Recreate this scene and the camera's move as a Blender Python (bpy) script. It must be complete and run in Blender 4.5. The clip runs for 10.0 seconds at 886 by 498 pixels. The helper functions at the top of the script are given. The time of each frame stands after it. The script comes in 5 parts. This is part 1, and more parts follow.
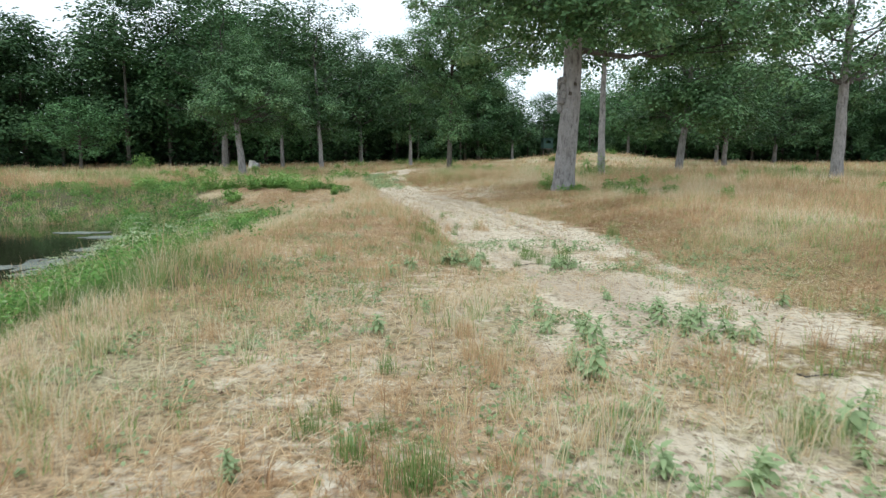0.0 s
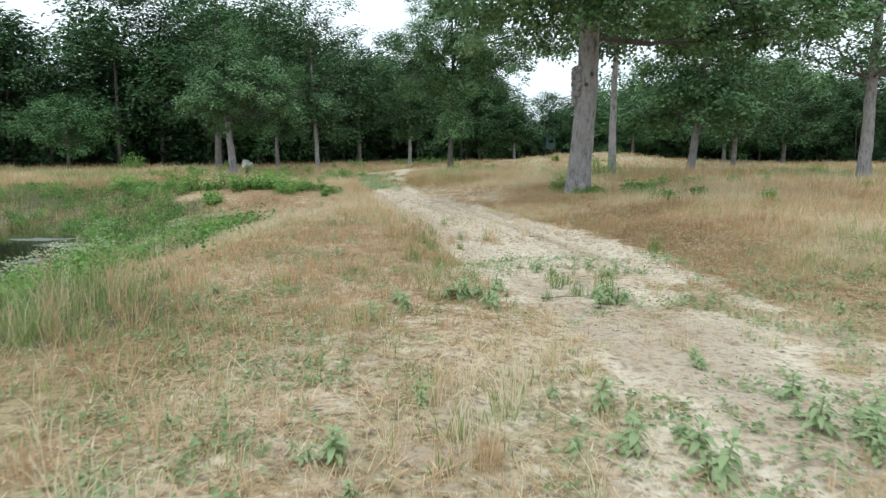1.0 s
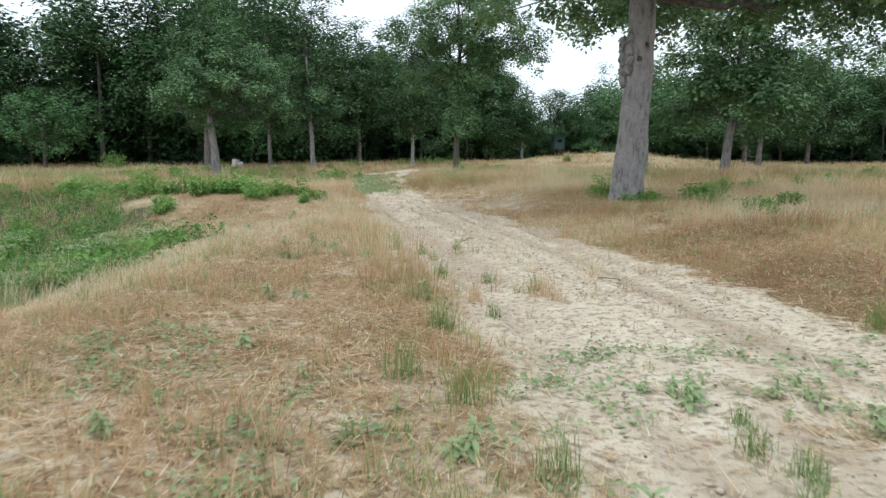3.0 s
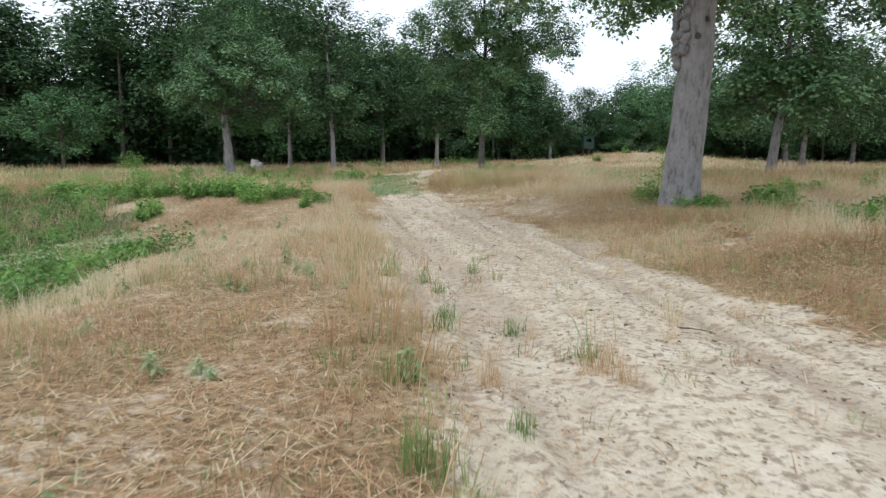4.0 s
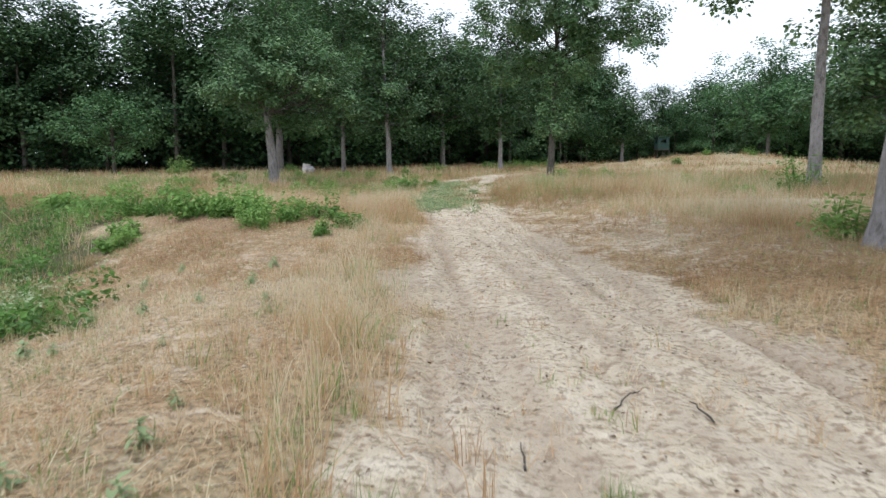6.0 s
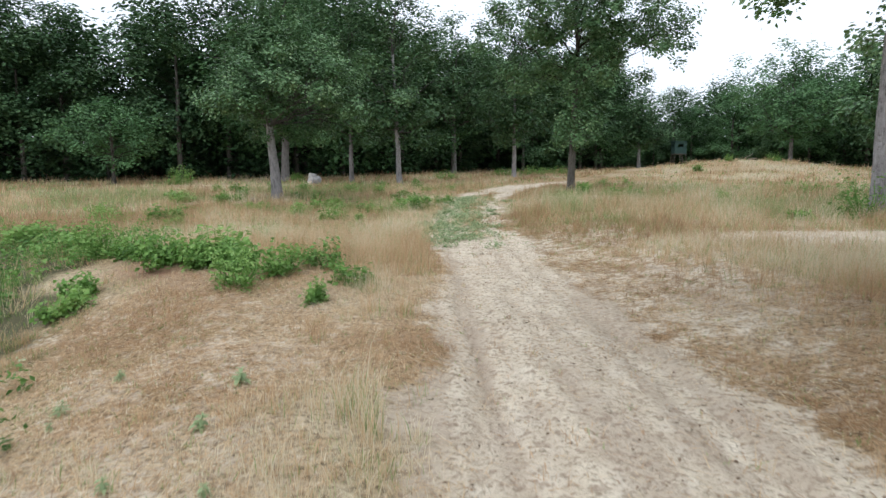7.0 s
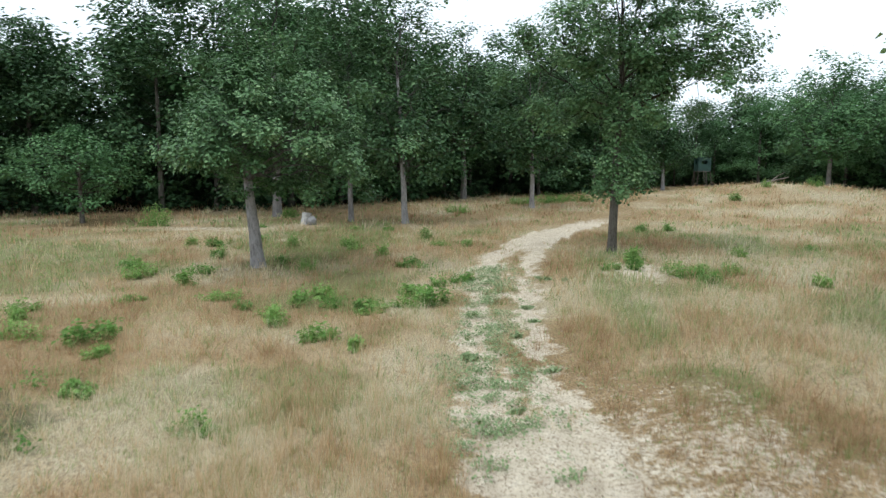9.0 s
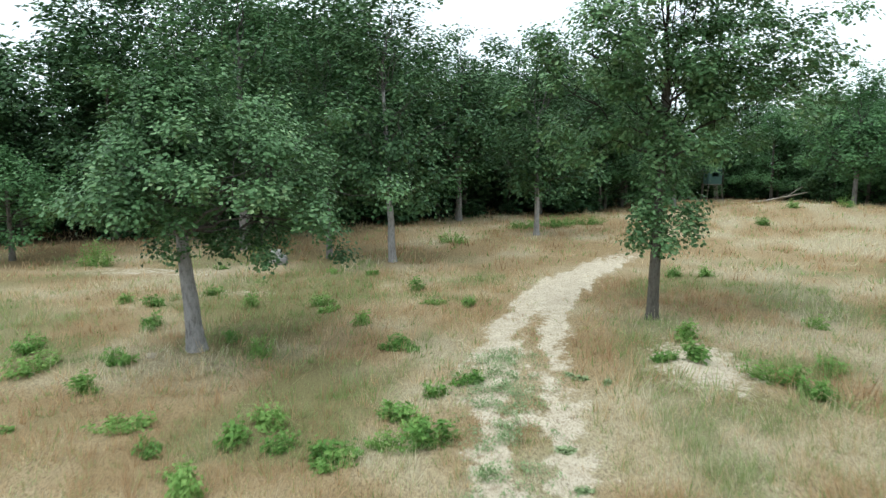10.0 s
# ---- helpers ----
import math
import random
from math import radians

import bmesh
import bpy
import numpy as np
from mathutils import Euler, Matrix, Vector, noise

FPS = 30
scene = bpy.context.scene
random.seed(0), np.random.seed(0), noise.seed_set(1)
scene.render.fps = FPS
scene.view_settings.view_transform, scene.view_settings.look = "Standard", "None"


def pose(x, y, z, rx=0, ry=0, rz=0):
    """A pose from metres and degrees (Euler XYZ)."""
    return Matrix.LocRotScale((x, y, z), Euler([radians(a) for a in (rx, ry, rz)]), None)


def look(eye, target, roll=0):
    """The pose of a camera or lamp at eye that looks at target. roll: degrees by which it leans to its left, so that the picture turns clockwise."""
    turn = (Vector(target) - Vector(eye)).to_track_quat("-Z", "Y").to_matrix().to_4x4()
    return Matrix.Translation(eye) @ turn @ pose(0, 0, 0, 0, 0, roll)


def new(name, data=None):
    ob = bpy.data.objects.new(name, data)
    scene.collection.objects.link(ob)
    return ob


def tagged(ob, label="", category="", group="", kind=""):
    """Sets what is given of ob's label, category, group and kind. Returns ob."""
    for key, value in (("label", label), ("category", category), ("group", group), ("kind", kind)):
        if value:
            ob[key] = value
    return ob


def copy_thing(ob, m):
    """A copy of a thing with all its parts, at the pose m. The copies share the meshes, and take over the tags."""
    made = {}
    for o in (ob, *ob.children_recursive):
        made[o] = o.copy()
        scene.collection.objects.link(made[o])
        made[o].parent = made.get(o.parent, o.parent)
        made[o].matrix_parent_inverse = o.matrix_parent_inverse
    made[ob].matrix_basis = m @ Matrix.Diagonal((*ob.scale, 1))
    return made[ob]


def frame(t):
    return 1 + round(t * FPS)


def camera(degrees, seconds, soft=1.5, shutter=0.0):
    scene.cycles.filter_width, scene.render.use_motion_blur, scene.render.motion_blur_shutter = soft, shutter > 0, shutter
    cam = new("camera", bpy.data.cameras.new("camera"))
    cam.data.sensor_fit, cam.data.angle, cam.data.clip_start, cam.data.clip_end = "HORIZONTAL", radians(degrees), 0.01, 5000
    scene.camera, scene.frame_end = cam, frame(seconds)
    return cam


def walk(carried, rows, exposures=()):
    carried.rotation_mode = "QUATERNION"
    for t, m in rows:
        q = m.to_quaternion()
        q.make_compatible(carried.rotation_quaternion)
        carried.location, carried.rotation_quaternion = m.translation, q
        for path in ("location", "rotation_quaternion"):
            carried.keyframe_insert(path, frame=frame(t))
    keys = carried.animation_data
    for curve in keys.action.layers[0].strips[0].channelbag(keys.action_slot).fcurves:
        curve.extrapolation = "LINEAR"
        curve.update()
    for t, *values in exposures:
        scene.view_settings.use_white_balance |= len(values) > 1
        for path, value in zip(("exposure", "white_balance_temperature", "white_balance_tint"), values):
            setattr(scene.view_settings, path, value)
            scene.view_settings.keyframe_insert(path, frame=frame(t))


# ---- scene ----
# camera and its walk
cam = camera(68.6, 10.0, soft=1.4, shutter=0.2)
METRES, EYE, TILT, LEAN, TURN = 30.0, 1.34, -7.7, 0.0, 0.0
ROWS = [
    (0.0, 0.0, 0.0, 0.0, 0.0, 0.0, -0.0),
    (0.5, -0.0, 0.0366, 0.0044, 0.01, -0.01, -0.0),
    (1.0, -0.0011, 0.0729, 0.0086, 0.01, 0.0, -0.04),
    (1.5, -0.0023, 0.1095, 0.0126, 0.02, 0.02, -0.11),
    (2.0, -0.0042, 0.1462, 0.0168, 0.05, 0.06, -0.17),
    (2.5, -0.0069, 0.1832, 0.0215, 0.0, 0.05, -0.16),
    (4.0, -0.0005, 0.2956, 0.0346, 2.63, 0.1, -0.43),
    (4.5, -0.0003, 0.3325, 0.039, 4.45, 0.14, -0.58),
    (5.0, -0.0023, 0.3699, 0.0443, 5.93, 0.18, -0.77),
    (5.5, -0.006, 0.4071, 0.0505, 7.19, 0.18, -0.91),
    (7.0, -0.0302, 0.5187, 0.0919, 8.87, 0.26, -1.02),
    (7.5, -0.0419, 0.5557, 0.116, 9.08, 0.17, -1.05),
    (8.0, -0.054, 0.5937, 0.1426, 9.15, 0.12, -1.11),
    (8.5, -0.0671, 0.644, 0.1719, 9.18, 0.18, -1.05),
    (9.0, -0.0828, 0.7164, 0.2065, 9.15, 0.19, -1.06),
    (9.5, -0.1035, 0.8129, 0.2466, 8.7, 0.21, -1.0),
    (10.0, -0.125, 0.929, 0.2894, 8.33, 0.22, -0.95),
]
walk(cam, [(t, pose(0, 0, EYE, TILT, LEAN, TURN) @ pose(METRES * x, METRES * y, METRES * z, 90 + pitch, roll, yaw)) for t, x, y, z, yaw, pitch, roll in ROWS],
     exposures=((0.0, 0.2, 5950, 5), (2.5, 0.19, 5950, 7), (4.0, 0.11, 5950, 11), (5.0, 0.15, 5950, 13), (7.5, 0.19, 5950, 12), (9.3, 0.22, 5950, 5), (10, 0.38, 5950, 2)))

# ---- world and sun: a bright overcast sky ----
SUN_EL, SUN_AZ = radians(70), radians(230)
world = bpy.data.worlds.new("overcast")
scene.world = world
world.use_nodes = True
nt = world.node_tree
nt.nodes.clear()
w_out = nt.nodes.new("ShaderNodeOutputWorld")
w_bg = nt.nodes.new("ShaderNodeBackground")
w_sky = nt.nodes.new("ShaderNodeTexSky")
w_sky.sky_type, w_sky.sun_disc = "NISHITA", False
w_sky.sun_elevation, w_sky.sun_rotation = SUN_EL, SUN_AZ
w_co = nt.nodes.new("ShaderNodeTexCoord")
w_noise = nt.nodes.new("ShaderNodeTexNoise")
w_noise.inputs["Scale"].default_value, w_noise.inputs["Detail"].default_value = 2.2, 5
w_ramp = nt.nodes.new("ShaderNodeValToRGB")
w_ramp.color_ramp.elements[0].position, w_ramp.color_ramp.elements[1].position = 0.3, 0.68
w_ramp.color_ramp.elements[0].color = (10.2, 10.8, 11.2, 1)
w_ramp.color_ramp.elements[1].color = (11.8, 12.1, 12.2, 1)
w_mix = nt.nodes.new("ShaderNodeMix")
w_mix.data_type = "RGBA"
w_mix.inputs["Factor"].default_value = 0.88
nt.links.new(w_co.outputs["Generated"], w_noise.inputs["Vector"])
nt.links.new(w_noise.outputs["Fac"], w_ramp.inputs["Fac"])
nt.links.new(w_sky.outputs["Color"], w_mix.inputs[6])
nt.links.new(w_ramp.outputs["Color"], w_mix.inputs[7])
nt.links.new(w_mix.outputs[2], w_bg.inputs["Color"])
nt.links.new(w_bg.outputs["Background"], w_out.inputs["Surface"])
w_bg.inputs["Strength"].default_value = 0.1
sun = new("sun", bpy.data.lights.new("sun", "SUN"))
sun.data.energy, sun.data.angle, sun.data.color = 1.35, radians(40), (1.0, 0.96, 0.9)
# the sky's rotation runs clockwise from north (+y)
sun_way = Vector((math.sin(SUN_AZ) * math.cos(SUN_EL), math.cos(SUN_AZ) * math.cos(SUN_EL), math.sin(SUN_EL)))
sun.matrix_world = look(sun_way * 60, (0, 0, 0))


# ---- small tools ----
def ss(a, b, v):
    u = np.clip((np.asarray(v, float) - a) / (b - a), 0, 1)
    return u * u * (3 - 2 * u)


def vn(x, y, size, seed=0):
    """Smooth value noise 0..1 on arrays, with cells of that size in metres."""
    x, y = np.asarray(x, float) / size + seed * 17.3, np.asarray(y, float) / size - seed * 9.1
    i, j = np.floor(x), np.floor(y)
    u, v = x - i, y - j
    u, v = u * u * (3 - 2 * u), v * v * (3 - 2 * v)

    def h(a, b):
        s = np.sin(a * 127.1 + b * 311.7 + seed * 74.7) * 43758.5453
        return s - np.floor(s)
    return (h(i, j) * (1 - u) + h(i + 1, j) * u) * (1 - v) + (h(i, j + 1) * (1 - u) + h(i + 1, j + 1) * u) * v


def fbm(x, y, size, seed=0):
    return 0.55 * vn(x, y, size, seed) + 0.3 * vn(x, y, size * 0.47, seed + 3) + 0.15 * vn(x, y, size * 0.21, seed + 7)


def mesh_np(name, verts, faces, material, smooth=True, **attributes):
    """A mesh from arrays; faces n x 3 or n x 4; attributes: one number for each vertex."""
    me = bpy.data.meshes.new(name)
    verts, faces = np.asarray(verts, np.float32), np.asarray(faces, np.int32)
    n, k = faces.shape
    me.vertices.add(len(verts))
    me.vertices.foreach_set("co", verts.ravel())
    me.loops.add(n * k)
    me.loops.foreach_set("vertex_index", faces.ravel())
    me.polygons.add(n)
    me.polygons.foreach_set("loop_start", np.arange(0, n * k, k, dtype=np.int32))
    me.polygons.foreach_set("use_smooth", np.full(n, smooth))
    for key, values in attributes.items():
        me.attributes.new(key, "FLOAT", "POINT").data.foreach_set("value", np.asarray(values, np.float32))
    me.update(calc_edges=True)
    me.materials.append(material)
    return me


def part(name, me, parent=None, label="", m=None):
    """Links mesh data as one object, under a thing or a part."""
    ob = new(name, me)
    if parent:
        ob.parent = parent
    if m is not None:
        ob.matrix_basis = m
    if label:
        ob["label"] = label
    return ob


def bm_part(name, bm, material, parent=None, label="", m=None):
    me = bpy.data.meshes.new(name)
    bm.to_mesh(me)
    bm.free()
    me.attributes.new("tone", "FLOAT", "POINT").data.foreach_set("value", np.full(len(me.vertices), 0.5, np.float32))
    me.materials.append(material)
    return part(name, me, parent, label, m)


def thing(name, label, category, m=None, group="", kind=""):
    ob = new(name)
    if m is not None:
        ob.matrix_basis = m
    return tagged(ob, label, category, group, kind)


def box(bm, size, at, bevel=0.0):
    made = bmesh.ops.create_cube(bm, size=1, matrix=Matrix.LocRotScale(at, None, size))
    if bevel:
        edges = list({e for v in made["verts"] for e in v.link_edges})
        bmesh.ops.bevel(bm, geom=edges, offset=bevel, segments=2, affect="EDGES")


class Builder:
    """Collects triangles of many small pieces."""

    def __init__(self):
        self.v, self.f, self.a, self.n = [], [], [], 0

    def add(self, verts, faces, tone):
        verts = np.asarray(verts, float).reshape(-1, 3)
        self.v.append(verts)
        self.f.append(np.asarray(faces) + self.n)
        self.a.append(np.broadcast_to(np.asarray(tone, float), (len(verts),)))
        self.n += len(verts)

    def mesh(self, name, material, smooth=True):
        return mesh_np(name, np.concatenate(self.v), np.concatenate(self.f), material, smooth, tone=np.concatenate(self.a))


def tube(b, pts, radii, sides=7, tone=0.5, rough=0.0, rng=None):
    """A tapered tube along points."""
    pts, radii = np.asarray(pts, float), np.asarray(radii, float)
    n = len(pts)
    d = np.gradient(pts, axis=0)
    d /= np.linalg.norm(d, axis=1)[:, None] + 1e-9
    ref = np.where(np.abs(d[:, 2:3]) > 0.9, np.array([[1.0, 0, 0]]), np.array([[0, 0, 1.0]]))
    # one reference for the whole tube keeps it from twisting
    ref = np.repeat(ref[:1], n, 0)
    u = np.cross(d, ref)
    u /= np.linalg.norm(u, axis=1)[:, None] + 1e-9
    w = np.cross(d, u)
    ang = np.arange(sides) * 2 * np.pi / sides
    r = radii[:, None] * np.ones((1, sides))
    if rough and rng is not None:
        r = r * (1 + rough * rng.normal(size=(n, sides)))
    v = pts[:, None] + r[..., None] * (np.cos(ang)[None, :, None] * u[:, None] + np.sin(ang)[None, :, None] * w[:, None])
    i, j = np.meshgrid(np.arange(n - 1), np.arange(sides), indexing="ij")
    a, c = i * sides + j, i * sides + (j + 1) % sides
    f = np.stack([a, c, c + sides, a + sides], -1).reshape(-1, 4)
    f = np.concatenate([f[:, [0, 1, 2]], f[:, [0, 2, 3]]])
    b.add(v, f, tone)


# ---- materials ----
def mat(name):
    m = bpy.data.materials.new(name)
    m.use_nodes = True
    return m, m.node_tree, m.node_tree.nodes["Principled BSDF"]


def node(t, kind, **inputs):
    n = t.nodes.new(kind)
    for key, value in inputs.items():
        n.inputs[key.replace("_", " ")].default_value = value
    return n


def ramp(t, fac, stops):
    r = t.nodes.new("ShaderNodeValToRGB")
    e = r.color_ramp.elements
    while len(e) < len(stops):
        e.new(0.5)
    for k, (p, c) in enumerate(stops):
        e[k].position, e[k].color = p, (*c, 1)
    t.links.new(fac, r.inputs["Fac"])
    return r.outputs["Color"]


def mix(t, fac, a, b, kind="MIX"):
    m = t.nodes.new("ShaderNodeMix")
    m.data_type, m.blend_type = "RGBA", kind
    for sock, val in ((m.inputs[0], fac), (m.inputs[6], a), (m.inputs[7], b)):
        if isinstance(val, (int, float)):
            sock.default_value = val
        elif isinstance(val, tuple):
            sock.default_value = (*val, 1)
        else:
            t.links.new(val, sock)
    return m.outputs[2]


def maths(t, op, a, b=0.0):
    m = t.nodes.new("ShaderNodeMath")
    m.operation = op
    for sock, val in ((m.inputs[0], a), (m.inputs[1], b)):
        if isinstance(val, (int, float)):
            sock.default_value = val
        else:
            t.links.new(val, sock)
    return m.outputs[0]


def attr(t, name):
    n = t.nodes.new("ShaderNodeAttribute")
    n.attribute_name = name
    return n.outputs["Fac"]


def noise_tex(t, scale, detail=4, co="Object", rough=0.55, stretch=None):
    c = t.nodes.new("ShaderNodeTexCoord")
    n = node(t, "ShaderNodeTexNoise", Scale=scale, Detail=detail, Roughness=rough)
    out = c.outputs[co]
    if stretch:
        mp = t.nodes.new("ShaderNodeMapping")
        mp.inputs["Scale"].default_value = stretch
        t.links.new(out, mp.inputs["Vector"])
        out = mp.outputs["Vector"]
    t.links.new(out, n.inputs["Vector"])
    return n.outputs["Fac"]


def bump(t, bsdf, height, strength, distance):
    b = node(t, "ShaderNodeBump", Strength=strength, Distance=distance)
    t.links.new(height, b.inputs["Height"])
    t.links.new(b.outputs["Normal"], bsdf.inputs["Normal"])


def blade_mat(name, stops, rough=0.6, through_part=0.25, spread=0.16, gloss=0.25):
    """Leaves and blades: colour from the tone attribute and from patches of the field, some light shining through."""
    m, t, p = mat(name)
    tone = maths(t, "ADD", attr(t, "tone"), maths(t, "MULTIPLY", maths(t, "SUBTRACT", noise_tex(t, 0.9, 3), 0.5), spread * 2))
    col = ramp(t, tone, stops)
    t.links.new(col, p.inputs["Base Color"])
    p.inputs["Roughness"].default_value = rough
    p.inputs["Specular IOR Level"].default_value = gloss
    tr = t.nodes.new("ShaderNodeBsdfTranslucent")
    t.links.new(col, tr.inputs["Color"])
    mx = t.nodes.new("ShaderNodeMixShader")
    mx.inputs[0].default_value = through_part
    t.links.new(p.outputs[0], mx.inputs[1])
    t.links.new(tr.outputs[0], mx.inputs[2])
    t.links.new(mx.outputs[0], t.nodes["Material Output"].inputs["Surface"])
    return m


GRASS = blade_mat("dry_grass", [(0.0, (0.29, 0.18, 0.1)), (0.25, (0.475, 0.305, 0.168)), (0.5, (0.6, 0.42, 0.24)), (0.75, (0.69, 0.545, 0.345)), (1.0, (0.74, 0.675, 0.49))], through_part=0.38)
GREEN = blade_mat("green_blades", [(0.0, (0.08, 0.14, 0.04)), (0.4, (0.16, 0.26, 0.07)), (0.7, (0.26, 0.36, 0.125)), (1.0, (0.42, 0.47, 0.22))], through_part=0.38)
WEED = blade_mat("weed_leaves", [(0.0, (0.15, 0.23, 0.09)), (0.5, (0.31, 0.4, 0.2)), (1.0, (0.48, 0.55, 0.34))], through_part=0.3)
SHRUB = blade_mat("shrub_leaves", [(0.0, (0.07, 0.15, 0.035)), (0.5, (0.18, 0.34, 0.08)), (1.0, (0.32, 0.47, 0.14))], through_part=0.35)
OAKLEAF = blade_mat("oak_leaves", [(0.0, (0.042, 0.09, 0.032)), (0.45, (0.11, 0.215, 0.085)), (0.8, (0.195, 0.32, 0.14)), (1.0, (0.3, 0.41, 0.2))], 0.45, 0.12, gloss=0.28)
WOODLEAF = blade_mat("woodland_leaves", [(0.0, (0.014, 0.036, 0.014)), (0.5, (0.068, 0.138, 0.057)), (1.0, (0.155, 0.255, 0.11))], 0.5, 0.16, gloss=0.18)
YOUNGLEAF = blade_mat("bright_leaves", [(0.0, (0.045, 0.105, 0.04)), (0.5, (0.1, 0.21, 0.08)), (1.0, (0.17, 0.31, 0.125))], 0.5, 0.28, gloss=0.25)
DEADLEAF = blade_mat("dead_leaf_bits", [(0.0, (0.07, 0.048, 0.032)), (0.5, (0.17, 0.12, 0.08)), (1.0, (0.33, 0.25, 0.17))], 0.8, 0.1, gloss=0.1)


def bark_mat(name, dark, light):
    """Plated bark; the boughs (tone 0) are painted darker than the trunk (tone 0.5), like shaded wood inside the crown.
    """
    m, t, p = mat(name)
    plates = noise_tex(t, 10, 6, stretch=(1, 1, 0.32), rough=0.7)
    blotch = noise_tex(t, 1.7, 4)
    spots = t.nodes.new("ShaderNodeTexVoronoi")
    spots.inputs["Scale"].default_value = 8
    c = t.nodes.new("ShaderNodeTexCoord")
    t.links.new(c.outputs["Object"], spots.inputs["Vector"])
    col = ramp(t, plates, [(0.34, dark), (0.47, tuple(0.4 * a + 0.6 * b for a, b in zip(dark, light))), (0.68, light)])
    col = mix(t, maths(t, "MULTIPLY", maths(t, "SUBTRACT", blotch, 0.4), 1.3), col, tuple(c * 1.15 for c in light))
    col = mix(t, ramp(t, spots.outputs["Distance"], [(0.05, (0.4, 0.4, 0.4)), (0.3, (0, 0, 0))]), col, tuple(c * 0.9 for c in dark))
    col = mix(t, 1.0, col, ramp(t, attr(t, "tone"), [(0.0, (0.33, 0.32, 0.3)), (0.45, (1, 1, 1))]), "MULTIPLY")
    t.links.new(col, p.inputs["Base Color"])
    p.inputs["Roughness"].default_value = 0.95
    p.inputs["Specular IOR Level"].default_value = 0.1
    bump(t, p, maths(t, "ADD", plates, maths(t, "MULTIPLY", spots.outputs["Distance"], 0.4)), 1.0, 0.07)
    return m


BARK = bark_mat("pale_oak_bark", (0.125, 0.117, 0.115), (0.38, 0.36, 0.355))
MIDBARK = bark_mat("grey_bark", (0.09, 0.082, 0.076), (0.27, 0.25, 0.24))
DARKBARK = bark_mat("dark_bark", (0.05, 0.045, 0.038), (0.16, 0.145, 0.125))


def ground_mat():
    m, t, p = mat("field_soil")
    big, mid, fine = noise_tex(t, 0.55, 4), noise_tex(t, 3.2, 5, rough=0.65), noise_tex(t, 17, 5, rough=0.7)
    sand = ramp(t, mid, [(0.25, (0.53, 0.445, 0.33)), (0.5, (0.66, 0.575, 0.44)), (0.75, (0.75, 0.68, 0.55))])
    sand = mix(t, ramp(t, fine, [(0.36, (0.8, 0.8, 0.8)), (0.5, (0, 0, 0))]), sand, (0.25, 0.19, 0.13))
    sand = mix(t, ramp(t, noise_tex(t, 1.3, 6, rough=0.7), [(0.48, (0, 0, 0)), (0.68, (0.4, 0.4, 0.4))]), sand, (0.42, 0.335, 0.255))
    sand = mix(t, maths(t, "MULTIPLY", attr(t, "streak"), maths(t, "ADD", 0.12, maths(t, "MULTIPLY", mid, 0.62))), sand, (0.35, 0.27, 0.2))
    crumbs = t.nodes.new("ShaderNodeTexVoronoi")
    crumbs.inputs["Scale"].default_value = 26
    sand = mix(t, ramp(t, crumbs.outputs["Distance"], [(0.08, (0.6, 0.6, 0.6)), (0.2, (0, 0, 0))]), sand, (0.26, 0.21, 0.16))
    thatch = ramp(t, maths(t, "ADD", attr(t, "hue"), maths(t, "MULTIPLY", maths(t, "SUBTRACT", mid, 0.5), 0.5)), [(0.0, (0.28, 0.175, 0.1)), (0.3, (0.43, 0.29, 0.165)), (0.55, (0.52, 0.382, 0.24)), (0.8, (0.59, 0.47, 0.32)), (1.0, (0.64, 0.555, 0.405))])
    thatch = mix(t, maths(t, "MULTIPLY", attr(t, "green"), 0.85), thatch, (0.16, 0.19, 0.075))
    # dark flecks put the shade of gaps between straws into the colour
    thatch = mix(t, ramp(t, fine, [(0.4, (0.75, 0.75, 0.75)), (0.55, (0, 0, 0))]), thatch, (0.13, 0.095, 0.058))
    earth = ramp(t, fine, [(0.3, (0.055, 0.055, 0.03)), (0.7, (0.16, 0.15, 0.085))])
    # wheel ruts hold darker crumbs
    clot = noise_tex(t, 8.5, 4, rough=0.6)
    sand = mix(t, ramp(t, clot, [(0.36, (0.65, 0.65, 0.65)), (0.46, (0, 0, 0))]), sand, (0.36, 0.28, 0.205))
    sand = mix(t, maths(t, "MULTIPLY", attr(t, "rut"), maths(t, "ADD", 0.15, maths(t, "MULTIPLY", mid, 0.7))), sand, (0.33, 0.25, 0.18))
    bare = maths(t, "ADD", attr(t, "bare"), maths(t, "MULTIPLY", maths(t, "SUBTRACT", mid, 0.5), 1.1))
    bare = maths(t, "ADD", bare, maths(t, "MULTIPLY", maths(t, "SUBTRACT", noise_tex(t, 10, 4, rough=0.65), 0.5), 1.3))
    bare = ramp(t, bare, [(0.35, (0, 0, 0)), (0.65, (1, 1, 1))])
    lush = maths(t, "ADD", attr(t, "lush"), maths(t, "MULTIPLY", maths(t, "SUBTRACT", mid, 0.5), 0.6))
    col = mix(t, bare, thatch, sand)
    col = mix(t, ramp(t, lush, [(0.3, (0, 0, 0)), (0.7, (1, 1, 1))]), col, earth)
    col = mix(t, attr(t, "clay"), col, (0.3, 0.17, 0.11))
    litter = ramp(t, fine, [(0.3, (0.03, 0.024, 0.016)), (0.7, (0.1, 0.075, 0.05))])
    col = mix(t, attr(t, "wood"), col, litter)
    t.links.new(col, p.inputs["Base Color"])
    p.inputs["Roughness"].default_value = 1.0
    p.inputs["Specular IOR Level"].default_value = 0.05
    h = maths(t, "ADD", maths(t, "MULTIPLY", mid, 0.6), maths(t, "ADD", maths(t, "MULTIPLY", clot, 0.5), maths(t, "MULTIPLY", fine, 0.6)))
